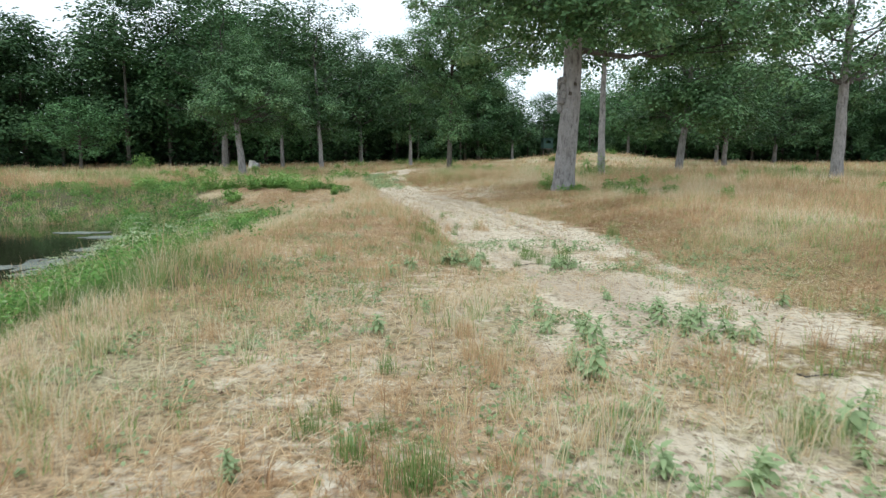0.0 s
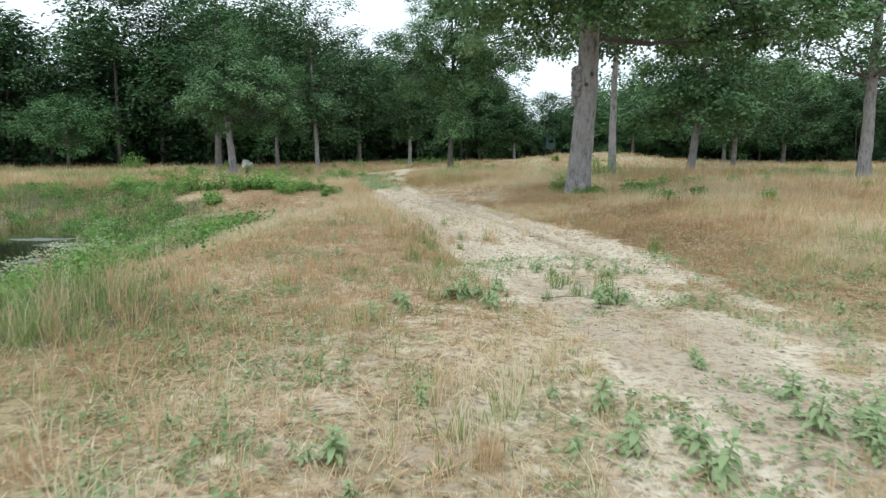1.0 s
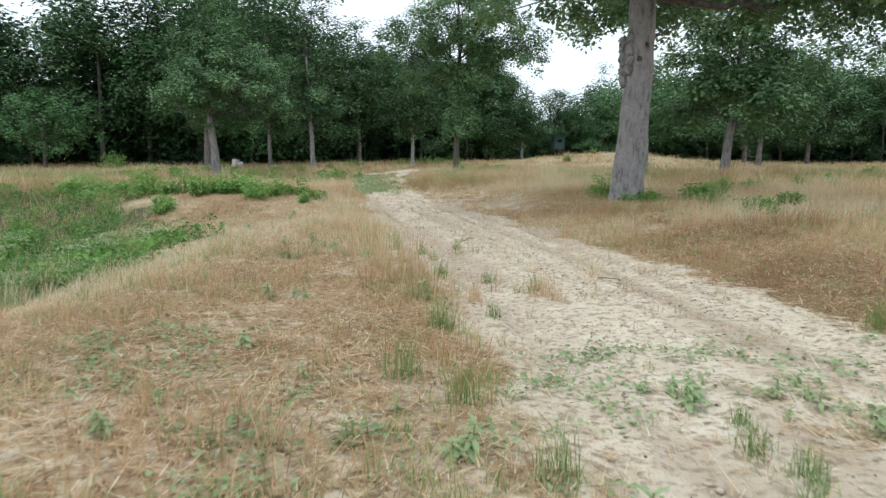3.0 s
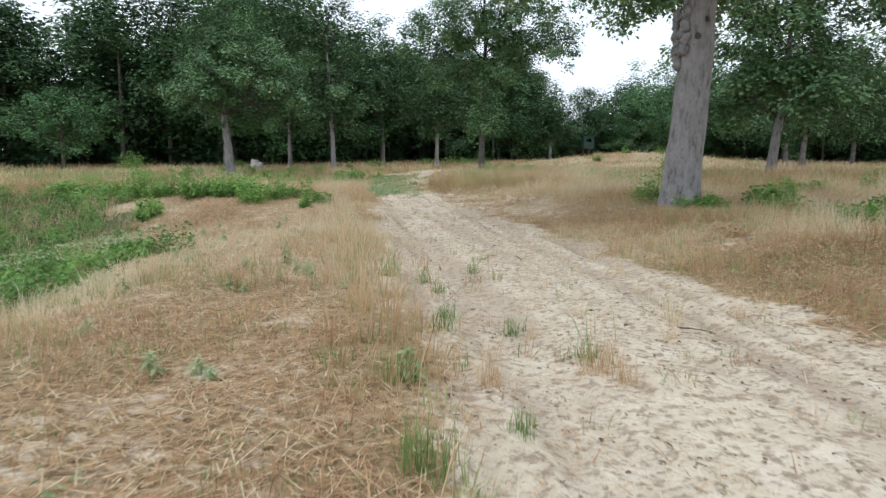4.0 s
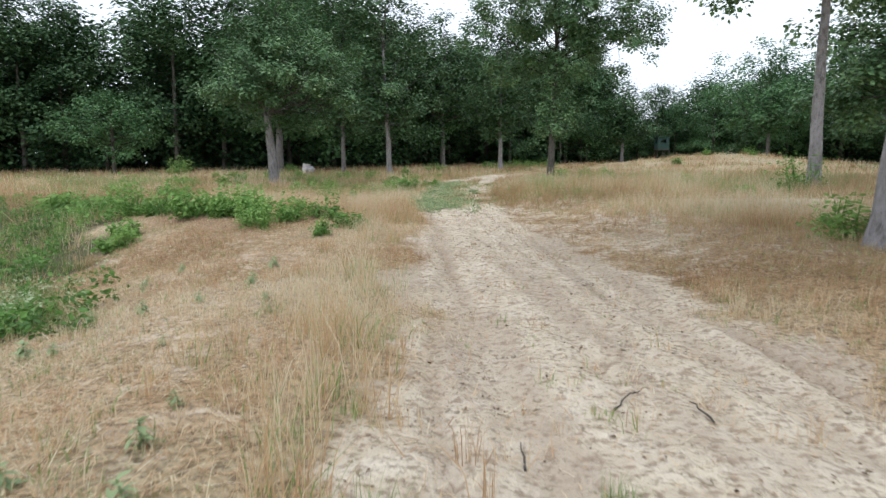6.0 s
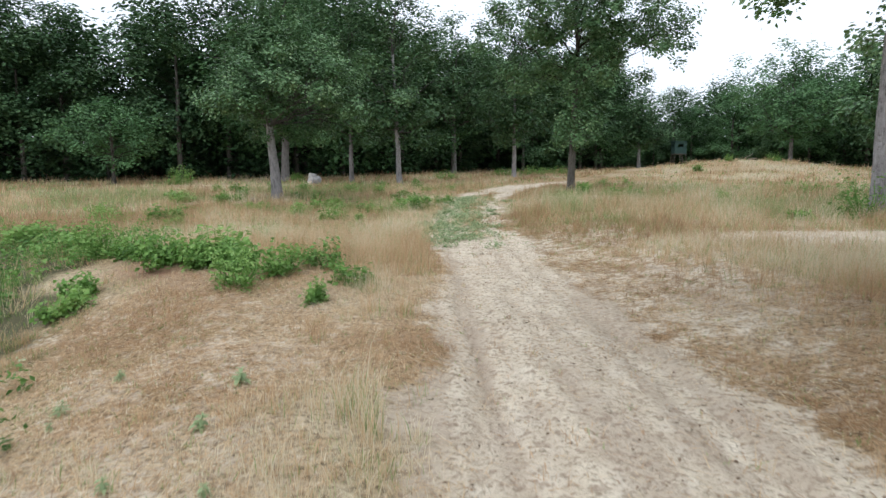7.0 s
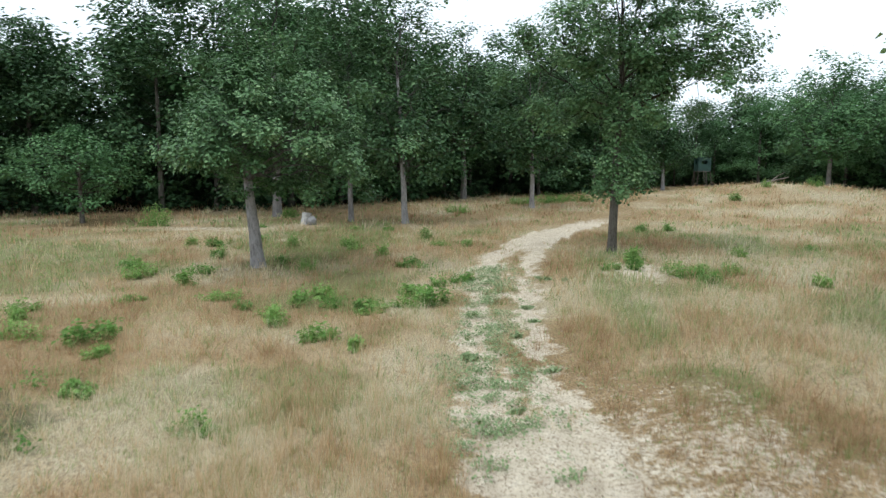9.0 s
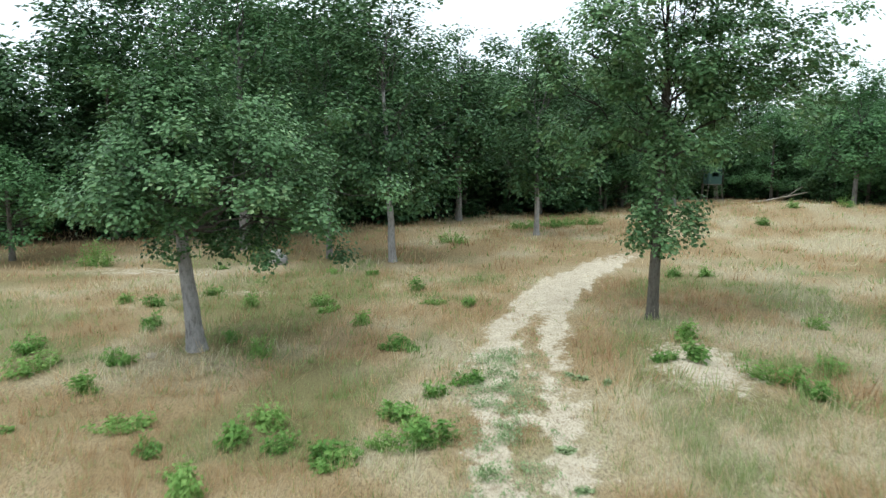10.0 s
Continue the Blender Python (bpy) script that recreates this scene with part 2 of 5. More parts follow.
    bump(t, p, h, 1.0, 0.06)
    return m


SOIL = ground_mat()


def plain(name, a, b, scale=6, rough=0.7, stretch=None, bump_d=0.01):
    m, t, p = mat(name)
    n = noise_tex(t, scale, 5, stretch=stretch)
    t.links.new(ramp(t, n, [(0.3, a), (0.7, b)]), p.inputs["Base Color"])
    p.inputs["Roughness"].default_value = rough
    bump(t, p, n, 0.6, bump_d)
    return m


CUTWOOD = plain("weathered_cut_wood", (0.3, 0.285, 0.265), (0.5, 0.485, 0.455), 8, 0.9)
GREYROCK = plain("grey_rock", (0.16, 0.155, 0.15), (0.32, 0.31, 0.3), 5, 0.95, bump_d=0.03)
TANROCK = plain("tan_rock", (0.36, 0.3, 0.22), (0.55, 0.47, 0.36), 9, 0.95, bump_d=0.02)
DEADWOOD = plain("dead_wood", (0.2, 0.17, 0.14), (0.42, 0.38, 0.33), 7, 0.95, (1, 1, 0.2))
BLINDGREEN = plain("green_painted_panel", (0.025, 0.065, 0.055), (0.04, 0.095, 0.08), 3, 0.6)
BLINDDARK = plain("dark_opening", (0.006, 0.006, 0.006), (0.012, 0.012, 0.012), 3, 0.6)
STEEL = plain("rusty_steel_legs", (0.1, 0.09, 0.08), (0.2, 0.17, 0.14), 9, 0.6)
ALGAE = plain("floating_algae_mat", (0.05, 0.065, 0.04), (0.2, 0.22, 0.19), 11, 0.75, bump_d=0.02)


def water_mat():
    m, t, p = mat("pond_water")
    p.inputs["Base Color"].default_value = (0.022, 0.022, 0.012, 1)
    p.inputs["Roughness"].default_value = 0.03
    p.inputs["IOR"].default_value = 1.33
    bump(t, p, noise_tex(t, 3.0, 3), 0.12, 0.02)
    return m


WATER = water_mat()

# ---- the lie of the land ----
POND_Z = -0.95


def pond_d(x, y):
    """Metres outside the pond's shore (minus: in the water)."""
    r = (np.abs((x + 21) / 13) ** 3 + np.abs((y - 9) / 15) ** 3) ** (1 / 3)
    return (r - 1) * 13 + 0.9 * (fbm(x, y, 3.0, 5) - 0.5)


TRACK_Y = (-40, 0, 5, 8, 14, 20, 27, 33, 40, 47, 52, 57, 61, 66, 72, 80, 92, 110)
TRACK_X = (8, 2.75, 2.2, 1.9, 0.95, -0.25, -1.5, -2.75, -3.75, -4.3, -4.15, -3.25, -2.1, 0, 2.4, 5.2, 9, 14)
TRACK_W = (1.4, 1.35, 1.3, 1.3, 1.6, 1.45, 1.3, 1.15, 1.1, 1.2, 1.25, 1.2, 1.15, 1.1, 1.1, 1, 0.9, 0.8)


def track_x(y):
    return (np.interp(y - 1.5, TRACK_Y, TRACK_X) + np.interp(y, TRACK_Y, TRACK_X) + np.interp(y + 1.5, TRACK_Y, TRACK_X)) / 3


def bare_of(x, y):
    """1 on the worn track and other bare sand, 0 under grass."""
    w = np.interp(y, TRACK_Y, TRACK_W)
    off = np.abs(x - track_x(y)) + (0.9 + 0.2 * ss(30, 36, y)) * (fbm(x, y, 1.6, 2) - 0.5) + (0.5 + 0.25 * ss(28, 34, y)) * (vn(x, y, 0.35, 3) - 0.5)
    road = 1 - ss(w - 0.45, w + 0.55, off)
    worn = 0.5 * ss(0.8, 1.4, x - track_x(y)) * (1 - ss(3.0, 6.0, x - track_x(y))) * ss(18, 24, y) * (1 - ss(33, 38, y)) * (0.5 + fbm(x, y, 1.2, 27))
    # two wheel ruts with a weedy strip between them, where the road is less used
    strip = (1 - ss(0.2, 0.6, np.abs(x - track_x(y) - 0.15 + 0.9 * (vn(x, y, 0.5, 37) - 0.5)))) * ss(31, 37, y) * (1 - ss(52, 56, y))
    road = road * (1 - 0.9 * strip * ss(0.22, 0.5, fbm(x, y, 1.1, 19)))
    road = road * (1 - 0.14 * ss(32, 37, y) * (1 - ss(52, 58, y)))
    # the near end is half overgrown
    road = road * (1 - 0.12 * (1 - ss(7, 11, y))) * (1 - 0.55 * (1 - ss(8, 12, y)) * ss(0.52, 0.66, fbm(x, y, 0.9, 77)))
    road = road * (1 - 0.75 * ss(64, 72, y))
    sandy = 0.95 * np.exp(-((x - 5.5) / 4.2) ** 2 - ((y - 31.3 - 0.25 * (x - 4)) / 1.9) ** 2) + 0.6 * np.exp(-((x - 1.6) / 1.6) ** 2 - ((y - 26) / 3.0) ** 2) + 0.85 * np.exp(-((x - 0.9) / 1.5) ** 2 - ((y - 47.8) / 3.0) ** 2)
    mat_gap = 0.45 * ss(0.38, 0.66, fbm(x, y, 1.1, 78)) * ss(9, 12, y) * (1 - ss(24, 28, y)) * ss(1.7, 2.3, track_x(y) - x - 0.05 * np.clip(y - 12, 0, 14)) * (1 - ss(4.0, 6.5, track_x(y) - x))
    shoulder = 0.45 * np.maximum(ss(7.2, 8.4, y) * ss(4.6, 5.6, pond_d(x, y)), ss(6.3, 7.1, pond_d(x, y) + 1.2 * (fbm(x, y, 0.9, 26) - 0.5))) * (1 - ss(1.5, 4.0, np.abs(x - track_x(y) + 2.2))) * (1 - ss(9, 13, y)) + 0.52 * np.exp(-((x + 4.2) / 2.0) ** 2 - ((y - 21) / 4.2) ** 2) * (0.55 + 0.8 * fbm(x, y, 0.8, 38))
    far = 0.7 * np.exp(-((x + 24) / 5) ** 2 - ((y - 60.5) / 1.2) ** 2) + 0.6 * np.exp(-((x + 17.5) / 3) ** 2 - ((y - 56) / 0.8) ** 2)
    spoil = 0.4 * np.exp(-((x + 7.0) / 2.6) ** 2 - ((y - 23.6) / 1.8) ** 2) * (0.6 + 0.8 * fbm(x, y, 0.9, 18))
    return np.clip(np.maximum.reduce([road, worn, sandy, shoulder, mat_gap, far, spoil]), 0, 1)


def clay_of(x, y):
    return (0.5 + 0.5 * ss(0.3, 0.55, fbm(x, y, 0.7, 28))) * np.exp(-((x + 7.3) / 1.4) ** 2 - ((y - 25.75 + 0.6 * (x + 7.3)) / 0.5) ** 2)


def lush_of(x, y):
    """1 on the green bank round the pond."""
    d = pond_d(x, y)
    back = ss(17, 22, y) * ss(8.5, 12, -x)
    tongue = 1.6 * np.exp(-((y - 7.6) / 2.4) ** 2)
    near = ss(-2.0, -0.5, d) * (1 - ss(2.4 + 3.0 * back + 1.2 * tongue, 4.6 + 5.5 * back + 1.3 * tongue, d + 3.2 * (fbm(x, y, 2.2, 8) - 0.5) + 1.4 * (vn(x, y, 0.6, 11) - 0.5)))
    return np.maximum(near, 1.1 * np.exp(-((x + 3.0 + 0.75 * (y - 7.8)) / 0.55) ** 2 - ((y - 7.8) / 1.1) ** 2) * ss(0.25, 0.45, fbm(x, y, 0.7, 35)))


def rut_of(x, y):
    """Narrow wheel ruts worn into the track, broken here and there."""
    off, r = x - track_x(y) - 0.07 * np.sin(y * 0.4), 0
    for k, at in enumerate((-1.28, -0.95, 1.18, -1.12, -0.6, -0.15, 0.28, 0.62, 0.9)):
        r = r + np.exp(-((off - at - 0.03 * np.sin(y * 1.7 + k)) / 0.06) ** 2) * ss(0.3, 0.55, vn(x * 0.1 + 9 * k, y, 2.2, 33)) * (1.0 if k < 3 else 0.5)
    return np.clip(r, 0, 1) * ss(9, 13, y) * (1 - ss(30, 36, y)) * bare_of(x, y)


def land(x, y):
    x, y = np.asarray(x, float), np.asarray(y, float)
    c = track_x(y)
    z = 0.5 * ss(30, 62, y) + 0.75 * ss(52, 105, y)
    z = z + 0.34 * ss(1.3, 4.2, x - c) * (1 - ss(38, 60, y))
    z = z + 0.13 * ss(0.9, 2.2, c - x) * (1 - ss(12, 30, y)) * ss(2, 8, y) * 0.6
    z = z + 1.3 * np.exp(-((x - 21) / 10) ** 2 - ((y - 94) / 11) ** 2)
    z = z + 0.32 * np.exp(-((x + 7.8) / 4.2) ** 2 - ((y - 27.0) / 3.4) ** 2)
    # the heap's broken crest
    z = z + 0.9 * (fbm(x, y, 2.6, 61) - 0.42) * np.exp(-((x - 17) / 8) ** 2 - ((y - 90) / 5) ** 2)
    d = pond_d(x, y)
    z = z - 1.05 * (1 - ss(0.0, 5.8, d)) - 0.9 * (1 - ss(-6, 0.0, d))
    b = bare_of(x, y)
    rut = np.exp(-((np.abs(x - c) - 0.82) / 0.2) ** 2) * ss(9, 14, y)
    z = z - 0.05 * b * rut
    z = z - 0.05 * rut_of(x, y)
    z = z + 0.10 * (fbm(x, y, 3.5, 1) - 0.5) + 0.05 * (fbm(x, y, 0.8, 6) - 0.5)
    z = z + 0.06 * b * (fbm(x, y, 0.33, 9) - 0.5)
    return z


def green_of(x, y):
    """Share of green among the blades: the pond's bank, damp hollows, patches."""
    g = lush_of(x, y) * (0.93 - 0.45 * ss(20, 25, y) * ss(0.42, 0.6, fbm(x, y, 1.6, 34)))
    g = np.maximum(g, 0.3 * (1 - ss(3.5, 7.5, pond_d(x, y))) * ss(0.4, 0.6, fbm(x, y, 1.1, 30)))
    patch = ss(0.44, 0.57, fbm(x, y, 4.2, 31))
    g = np.maximum(g, 0.8 * patch * ss(2.2, 3.5, np.abs(x - track_x(y))) * ss(28, 38, y) * (1 - ss(62, 75, y)))
    g = np.maximum(g, 0.5 * np.exp(-((x - 5.2) / 2.2) ** 2 - ((y - 9.5) / 2.4) ** 2))
    g = np.maximum(g, 0.6 * np.exp(-((x - 4.6) / 1.6) ** 2 - ((y - 20.6) / 1.8) ** 2))
    g = np.maximum(g, 0.5 * np.exp(-((x - 6.5) / 3.5) ** 2 - ((y - 27.5) / 1.0) ** 2))
    g = np.maximum(g, 0.55 * np.exp(-((x + 3.4) / 1.3) ** 2 - ((y - 42) / 5) ** 2))
    g = np.maximum(g, 0.5 * np.exp(-((x + 12) / 6) ** 2 - ((y - 27.5) / 1.6) ** 2))
    near = 0.45 * (1 - ss(9, 13, y)) * ss(0.35, 0.6, fbm(x, y, 0.7, 12))
    wood = 0.45 * np.exp(-((x + 8) / 9) ** 2 - ((y - 76) / 5) ** 2)
    return np.clip(np.maximum.reduce([g, near, wood, 0.07 + 0.16 * ss(26, 32, y) + 0.07 * ss(36, 42, y) + 0.22 * ss(10, 12, y) * (1 - ss(19, 23, y)) * ss(0.42, 0.6, fbm(x, y, 0.7, 46)) + 0 * g]), 0, 0.95)


def band_of(y):
    """How far from the water the band of tall red-brown grass stands."""
    return 4.7 + 1.5 * (1 - ss(7, 9, y))


def tall_of(x, y):
    """How high the grass stands, in metres."""
    c = track_x(y)
    off = x - c
    w = np.interp(y, TRACK_Y, TRACK_W)
    # short and trampled on the left shoulder, a tall strip along the track's left side, knee-high in the open field
    strip = np.exp(-((off + w + 0.03 + 0.06 * np.clip(y - 12, 0, 9)) / (0.17 + 0.065 * np.clip(y - 12, 0, 12))) ** 2) * ss(8.5, 12.5, y) * (1 - ss(27, 31, y)) * (1 - ss(17, 21, y) * (0.75 - 0.9 * ss(0.45, 0.65, fbm(x, y, 1.0, 36))))
    far = ss(31, 37, y)
    right = (0.35 + 0.35 * far) * ss(w + 0.1, w + 1.2 - 0.6 * far, off) + (0.65 - 0.35 * far) * ss(w + 0.8, w + 4.0, off)
    back = ss(25.5, 28.0, y + 0.25 * x + 1.2)
    mown = 0.05 + 0.09 * fbm(x, y, 1.0, 14) ** 2 + 0.3 * (1 - ss(8, 12, y)) * fbm(x, y, 0.8, 16) ** 2 + 0.4 * ss(10, 13, y) * (1 - ss(18, 22, y)) * fbm(x, y, 0.7, 29) ** 3
    mown = mown + 0.16 * ss(31, 36, y) * (1 - ss(56, 60, y)) * (1 - ss(w - 0.2, w + 0.3, np.abs(off)))
    h = np.maximum.reduce([mown, 0.4 * strip, 0.27 * right, (0.36 + 0.16 * (1 - ss(47, 52, y))) * far * ss(w, w + 0.8, off), 0.4 * back * (1 - ss(-w - 0.4, -w + 0.2, off) * (1 - right))])
    d = pond_d(x, y)
    h = np.maximum(h, 0.36 * lush_of(x, y))
    h = np.maximum(h, (0.13 + 0.1 * (1 - ss(8, 11, y))) * np.exp(-((d - band_of(y) + 0.2) / 0.8) ** 2) * ss(0.3, 0.5, fbm(x, y, 1.2, 17)))
    h = h * (1 - 0.6 * np.exp(-((x - 4.05) ** 2 + (y - 21.3) ** 2) / 1.2))
    return h * (0.75 + 0.5 * fbm(x, y, 1.4, 15))


def tone_of(x, y):
    """The dry grass's colour: 0 red-brown, 0.5 tan, 1 pale straw."""
    off, w = x - track_x(y), np.interp(y, TRACK_Y, TRACK_W)
    t = 0.47 + 0.06 * (1 - ss(12, 18, y)) + (1.2 + 0.5 * ss(26, 34, y)) * (fbm(x, y, 4.5, 41) - 0.5) + 0.75 * (vn(x, y, 1.7, 44) - 0.5)
    t = t - 0.03 * np.exp(-((off - w - 0.9) / 1.1) ** 2) * ss(9, 13, y) - 0.04 * np.exp(-((off + w + 1.0) / 1.3) ** 2) * ss(9, 13, y) * (1 - ss(16, 20, y))
    t = t - 0.06 * ss(1, 3, off) - 0.2 * np.exp(-((pond_d(x, y) - band_of(y)) / 1.1) ** 2) * (1 - 0.6 * ss(7, 8.5, y) * (1 - ss(10, 12, y))) + 0.34 * np.exp(-((off + w + 0.8) / 1.3) ** 2) * ss(16, 19, y) * (1 - ss(26, 30, y)) + 0.03 * ss(10, 14, y) * (1 - ss(27, 33, y)) * ss(1.5, 2.5, -off) + 0.22 * ss(3.5, 5.5, y) * (1 - ss(8.5, 11.5, y)) * ss(0.5, -1, off) + 0.1 * ss(2.5, 5, off) + 0.24 * np.exp(-((x + 5.5) / 3) ** 2 - ((y - 31) / 4) ** 2)
    return np.clip(t, 0.05 + 0.2 * ss(16, 22, y), 0.86)


def streak_of(x, y):
    """Dirt drawn out along the wheel tracks."""
    off = x - track_x(y)
    return (1 - 0.7 * ss(28, 36, y)) * ss(0.5, 0.66, 0.6 * vn(off, y * 0.07, 0.24, 52) + 0.4 * fbm(x, y, 1.3, 53))


def axis_steps(lo, fine_lo, fine_hi, hi, step):
    a = list(np.arange(fine_lo, fine_hi, step))
    s, v, grow = step, fine_hi, 1.015
    while v < hi:
        a.append(v)
        s *= grow
        v += s
        grow = min(1.13, grow + 0.0006)
    s, v = step, fine_lo
    while v > lo:
        s *= 1.09
        v -= s
        a.append(v)
    return np.array(sorted(a))


def wood_of(x, y):
    """1 on the wood's floor of fallen leaves."""
    ex, ey = np.array(WOOD_EDGE).T
    return ss(-1.5, 1.5, y - np.interp(x, ex, ey) + 2 * (fbm(x, y, 4.0, 51) - 0.5))


WOOD_EDGE = ((-1800, -200), (-64, 54), (-52, 64), (-42, 70), (-25, 77), (-11, 93), (1, 97), (8, 110), (13, 124), (25, 127), (33, 111), (48, 95), (78, 91), (1800, 60))
gx, gy = axis_steps(-1800, -3.6, 2.8, 1800, 0.065), axis_steps(-1800, 1.5, 32.0, 1800, 0.14)
X, Y = np.meshgrid(gx, gy)
i, j = np.meshgrid(np.arange(len(gy) - 1), np.arange(len(gx) - 1), indexing="ij")
a = (i * len(gx) + j).ravel()
x, y = X.ravel(), Y.ravel()
soil = mesh_np("ground", np.stack([x, y, land(x, y)], 1), np.stack([a, a + 1, a + 1 + len(gx), a + len(gx)], 1), SOIL,
               bare=bare_of(x, y), lush=lush_of(x, y), clay=clay_of(x, y), wood=wood_of(x, y), hue=tone_of(x, y), green=green_of(x, y), streak=streak_of(x, y), rut=rut_of(x, y))
tagged(part("ground", soil), "dry sandy field with a worn pale dirt track", "ground", kind="structure")

# the pond
ang = np.linspace(0, 2 * np.pi, 97)[:-1]
sq = lambda v, e: np.sign(v) * np.abs(v) ** e
rim = np.stack([-21 + 14.2 * sq(np.cos(ang), 2 / 3), 9 + 16.2 * sq(np.sin(ang), 2 / 3), np.full(96, POND_Z)], 1)
pond = mesh_np("pond_water", np.concatenate([rim, [[-21, 9, POND_Z]]]), [[k, (k + 1) % 96, 96] for k in range(96)], WATER)
tagged(part("water", pond), "still dark brown pond water below a grassy bank", "water", kind="structure")


# ---- trees ----
HOLE = 6000


def leaves(b, centres, size, rng, tone=0.5, droop=0.25, flat=0.5, spread=0.14, out=None):
    """Folded leaves at centres, each of two triangles; out: the way that each faces."""
    n = len(centres)
    az = rng.uniform(0, 2 * np.pi, n)
    u = np.stack([np.cos(az), np.sin(az), rng.normal(-droop, 0.4, n)], 1)
    up = np.stack([rng.normal(0, flat, n), rng.normal(0, flat, n), np.ones(n)], 1)
    if out is not None:
        up = up + 1.1 * out
        up /= np.linalg.norm(up, axis=1)[:, None]
        u = u - 0.85 * (u * up).sum(1)[:, None] * up
    u /= np.linalg.norm(u, axis=1)[:, None]
    w = np.cross(u, up)
    w /= np.linalg.norm(w, axis=1)[:, None] + 1e-9
    nn = np.cross(w, u)
    s = (size * rng.uniform(0.65, 1.3, n))[:, None]
    lift = 0.12 * s * nn
    v = np.stack([centres, centres + 0.5 * s * u + 0.36 * s * w + lift, centres + s * u, centres + 0.5 * s * u - 0.36 * s * w + lift], 1)
    k = np.arange(n)[:, None] * 4
    f = np.concatenate([k + [0, 1, 2], k + [0, 2, 3]])
    b.add(v, f, np.repeat(np.clip(tone + rng.normal(0, spread, n), 0, 1), 4))


def remove_thing(ob):
    for kid in list(ob.children_recursive):
        bpy.data.objects.remove(kid)
    bpy.data.objects.remove(ob)


def tree(name, label, at, h, r, base, rad, seed, leaf=0.17, limbs=28, sprays=4, per=330, puff=(0.6, 1.15), lean=(0.0, 0.0), skew=(0.0, 0.0), bark=None,
         foliage=None, fork=0.62, sides=14, tone=0.5, low=(), group="", flare=0.35, climb=0.7, limb_r=0.36, split=True, wide=0.4, curve=0.15, sprouts=(), limb_bark=None, twigs=True, taper=0.6, bunch=14, squash=0.6):
    """A tree: a tapered, flared trunk, limbs that rise to the crown's outline, and tufts of leaves round their ends with gaps between.
    base: where the crown begins; skew: how far it reaches to one side; low: extra boughs as (height, azimuth, length, climb); sprouts: leafy tufts on the trunk as (height, azimuth, reach)."""
    rng = np.random.default_rng(seed)
    bark, foliage = bark or DARKBARK, foliage or OAKLEAF
    root = thing(name, label, "tree", pose(at[0], at[1], float(land(at[0], at[1])) - 0.08), group)
    n = 22
    s = np.linspace(0, 1, n) ** 1.3
    z = s * h * fork
    wob = np.cumsum(rng.normal(0, 0.012, (n, 2)) * h / 12, 0)
    wob = (wob - wob[0]) * ss(0.0, 0.35, s)[:, None]
    stem = np.stack([lean[0] * z + wob[:, 0], lean[1] * z + wob[:, 1], z], 1)
    sr = r * (1 - taper * s ** 1.2) + r * flare * np.exp(-z / 0.3) + r * 0.08 * np.exp(-z / 1.6)
    tb, cb = Builder(), Builder()
    tube(tb, stem, sr, sides, rough=0.02, rng=rng)
    lbs = []
    puffs = []

    def on_stem(zz):
        return np.array([np.interp(zz, z, stem[:, 0]), np.interp(zz, z, stem[:, 1]), min(zz, z[-1])])

    def bough(start, target, r0, sub):
        b = Builder() if split else tb
        d = target - start
        ln = np.linalg.norm(d)
        mid = start + d * 0.5 + np.array([0, 0, -curve * ln * 0.4]) + rng.normal(0, 0.08 * ln, 3)
        if target[2] - start[2] < 0.3 * ln:
            mid[2] += 0.2 * ln
        u = np.linspace(0, 1, 9)[:, None]
        p = start * (1 - u) ** 2 + 2 * mid * u * (1 - u) + target * u ** 2
        p[1:] += rng.normal(0, 0.02 * ln, (8, 3))
        # low tone paints the crown's inner shade onto the bough
        if twigs:
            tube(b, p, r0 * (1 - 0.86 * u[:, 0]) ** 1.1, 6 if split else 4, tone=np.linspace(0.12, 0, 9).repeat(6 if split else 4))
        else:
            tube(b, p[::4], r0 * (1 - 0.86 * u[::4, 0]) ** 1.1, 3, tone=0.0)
        puffs.append((p[-1], 1.0))
        for q in range(sub):
            w = rng.uniform(0.45, 0.98)
            k = min(int(w * 8), 7)
            o = p[k]
            away = rng.normal(0, 1, 3) * np.array([1, 1, 0.9])
            away = away / np.linalg.norm(away) + 0.45 * d / ln
            tip = o + away * min(0.34 * ln + 0.35, 1.9) * rng.uniform(0.7, 1.25)
            tip[2] = max(tip[2], base * 0.75)
            kink = (o + tip) / 2 + rng.normal(0, 0.12, 3)
            if twigs:
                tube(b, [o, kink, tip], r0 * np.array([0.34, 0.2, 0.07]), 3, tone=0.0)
            puffs.append((tip, rng.uniform(0.7, 1.1)))
        if split:
            lbs.append(b)

    for k in range(limbs):
        w = (k + rng.uniform(0.1, 0.9)) / limbs
        az = k * 2.399 + rng.normal(0, 0.25)
        prof = max(0.15, (1 - abs((w - wide) / (1.02 - wide if w > wide else wide + 0.55)) ** 2.2)) ** 0.6
        toward = math.cos(az) * skew[0] + math.sin(az) * skew[1]
        reach = rad * prof * rng.uniform(0.4, 1.2) * (1 + toward)
        tz = base + 0.3 + w * (h - base - 0.9)
        zz = min(max(base * 0.92, tz - climb * reach * rng.uniform(0.8, 1.2) - 0.3), h * fork * 0.97)
        o = on_stem(zz)
        far = on_stem(min(tz, h * fork))
        target = np.array([far[0] + reach * math.cos(az), far[1] + reach * math.sin(az), tz])
        bough(o, target, max(0.025, limb_r * np.interp(zz, z, sr)), sprays)
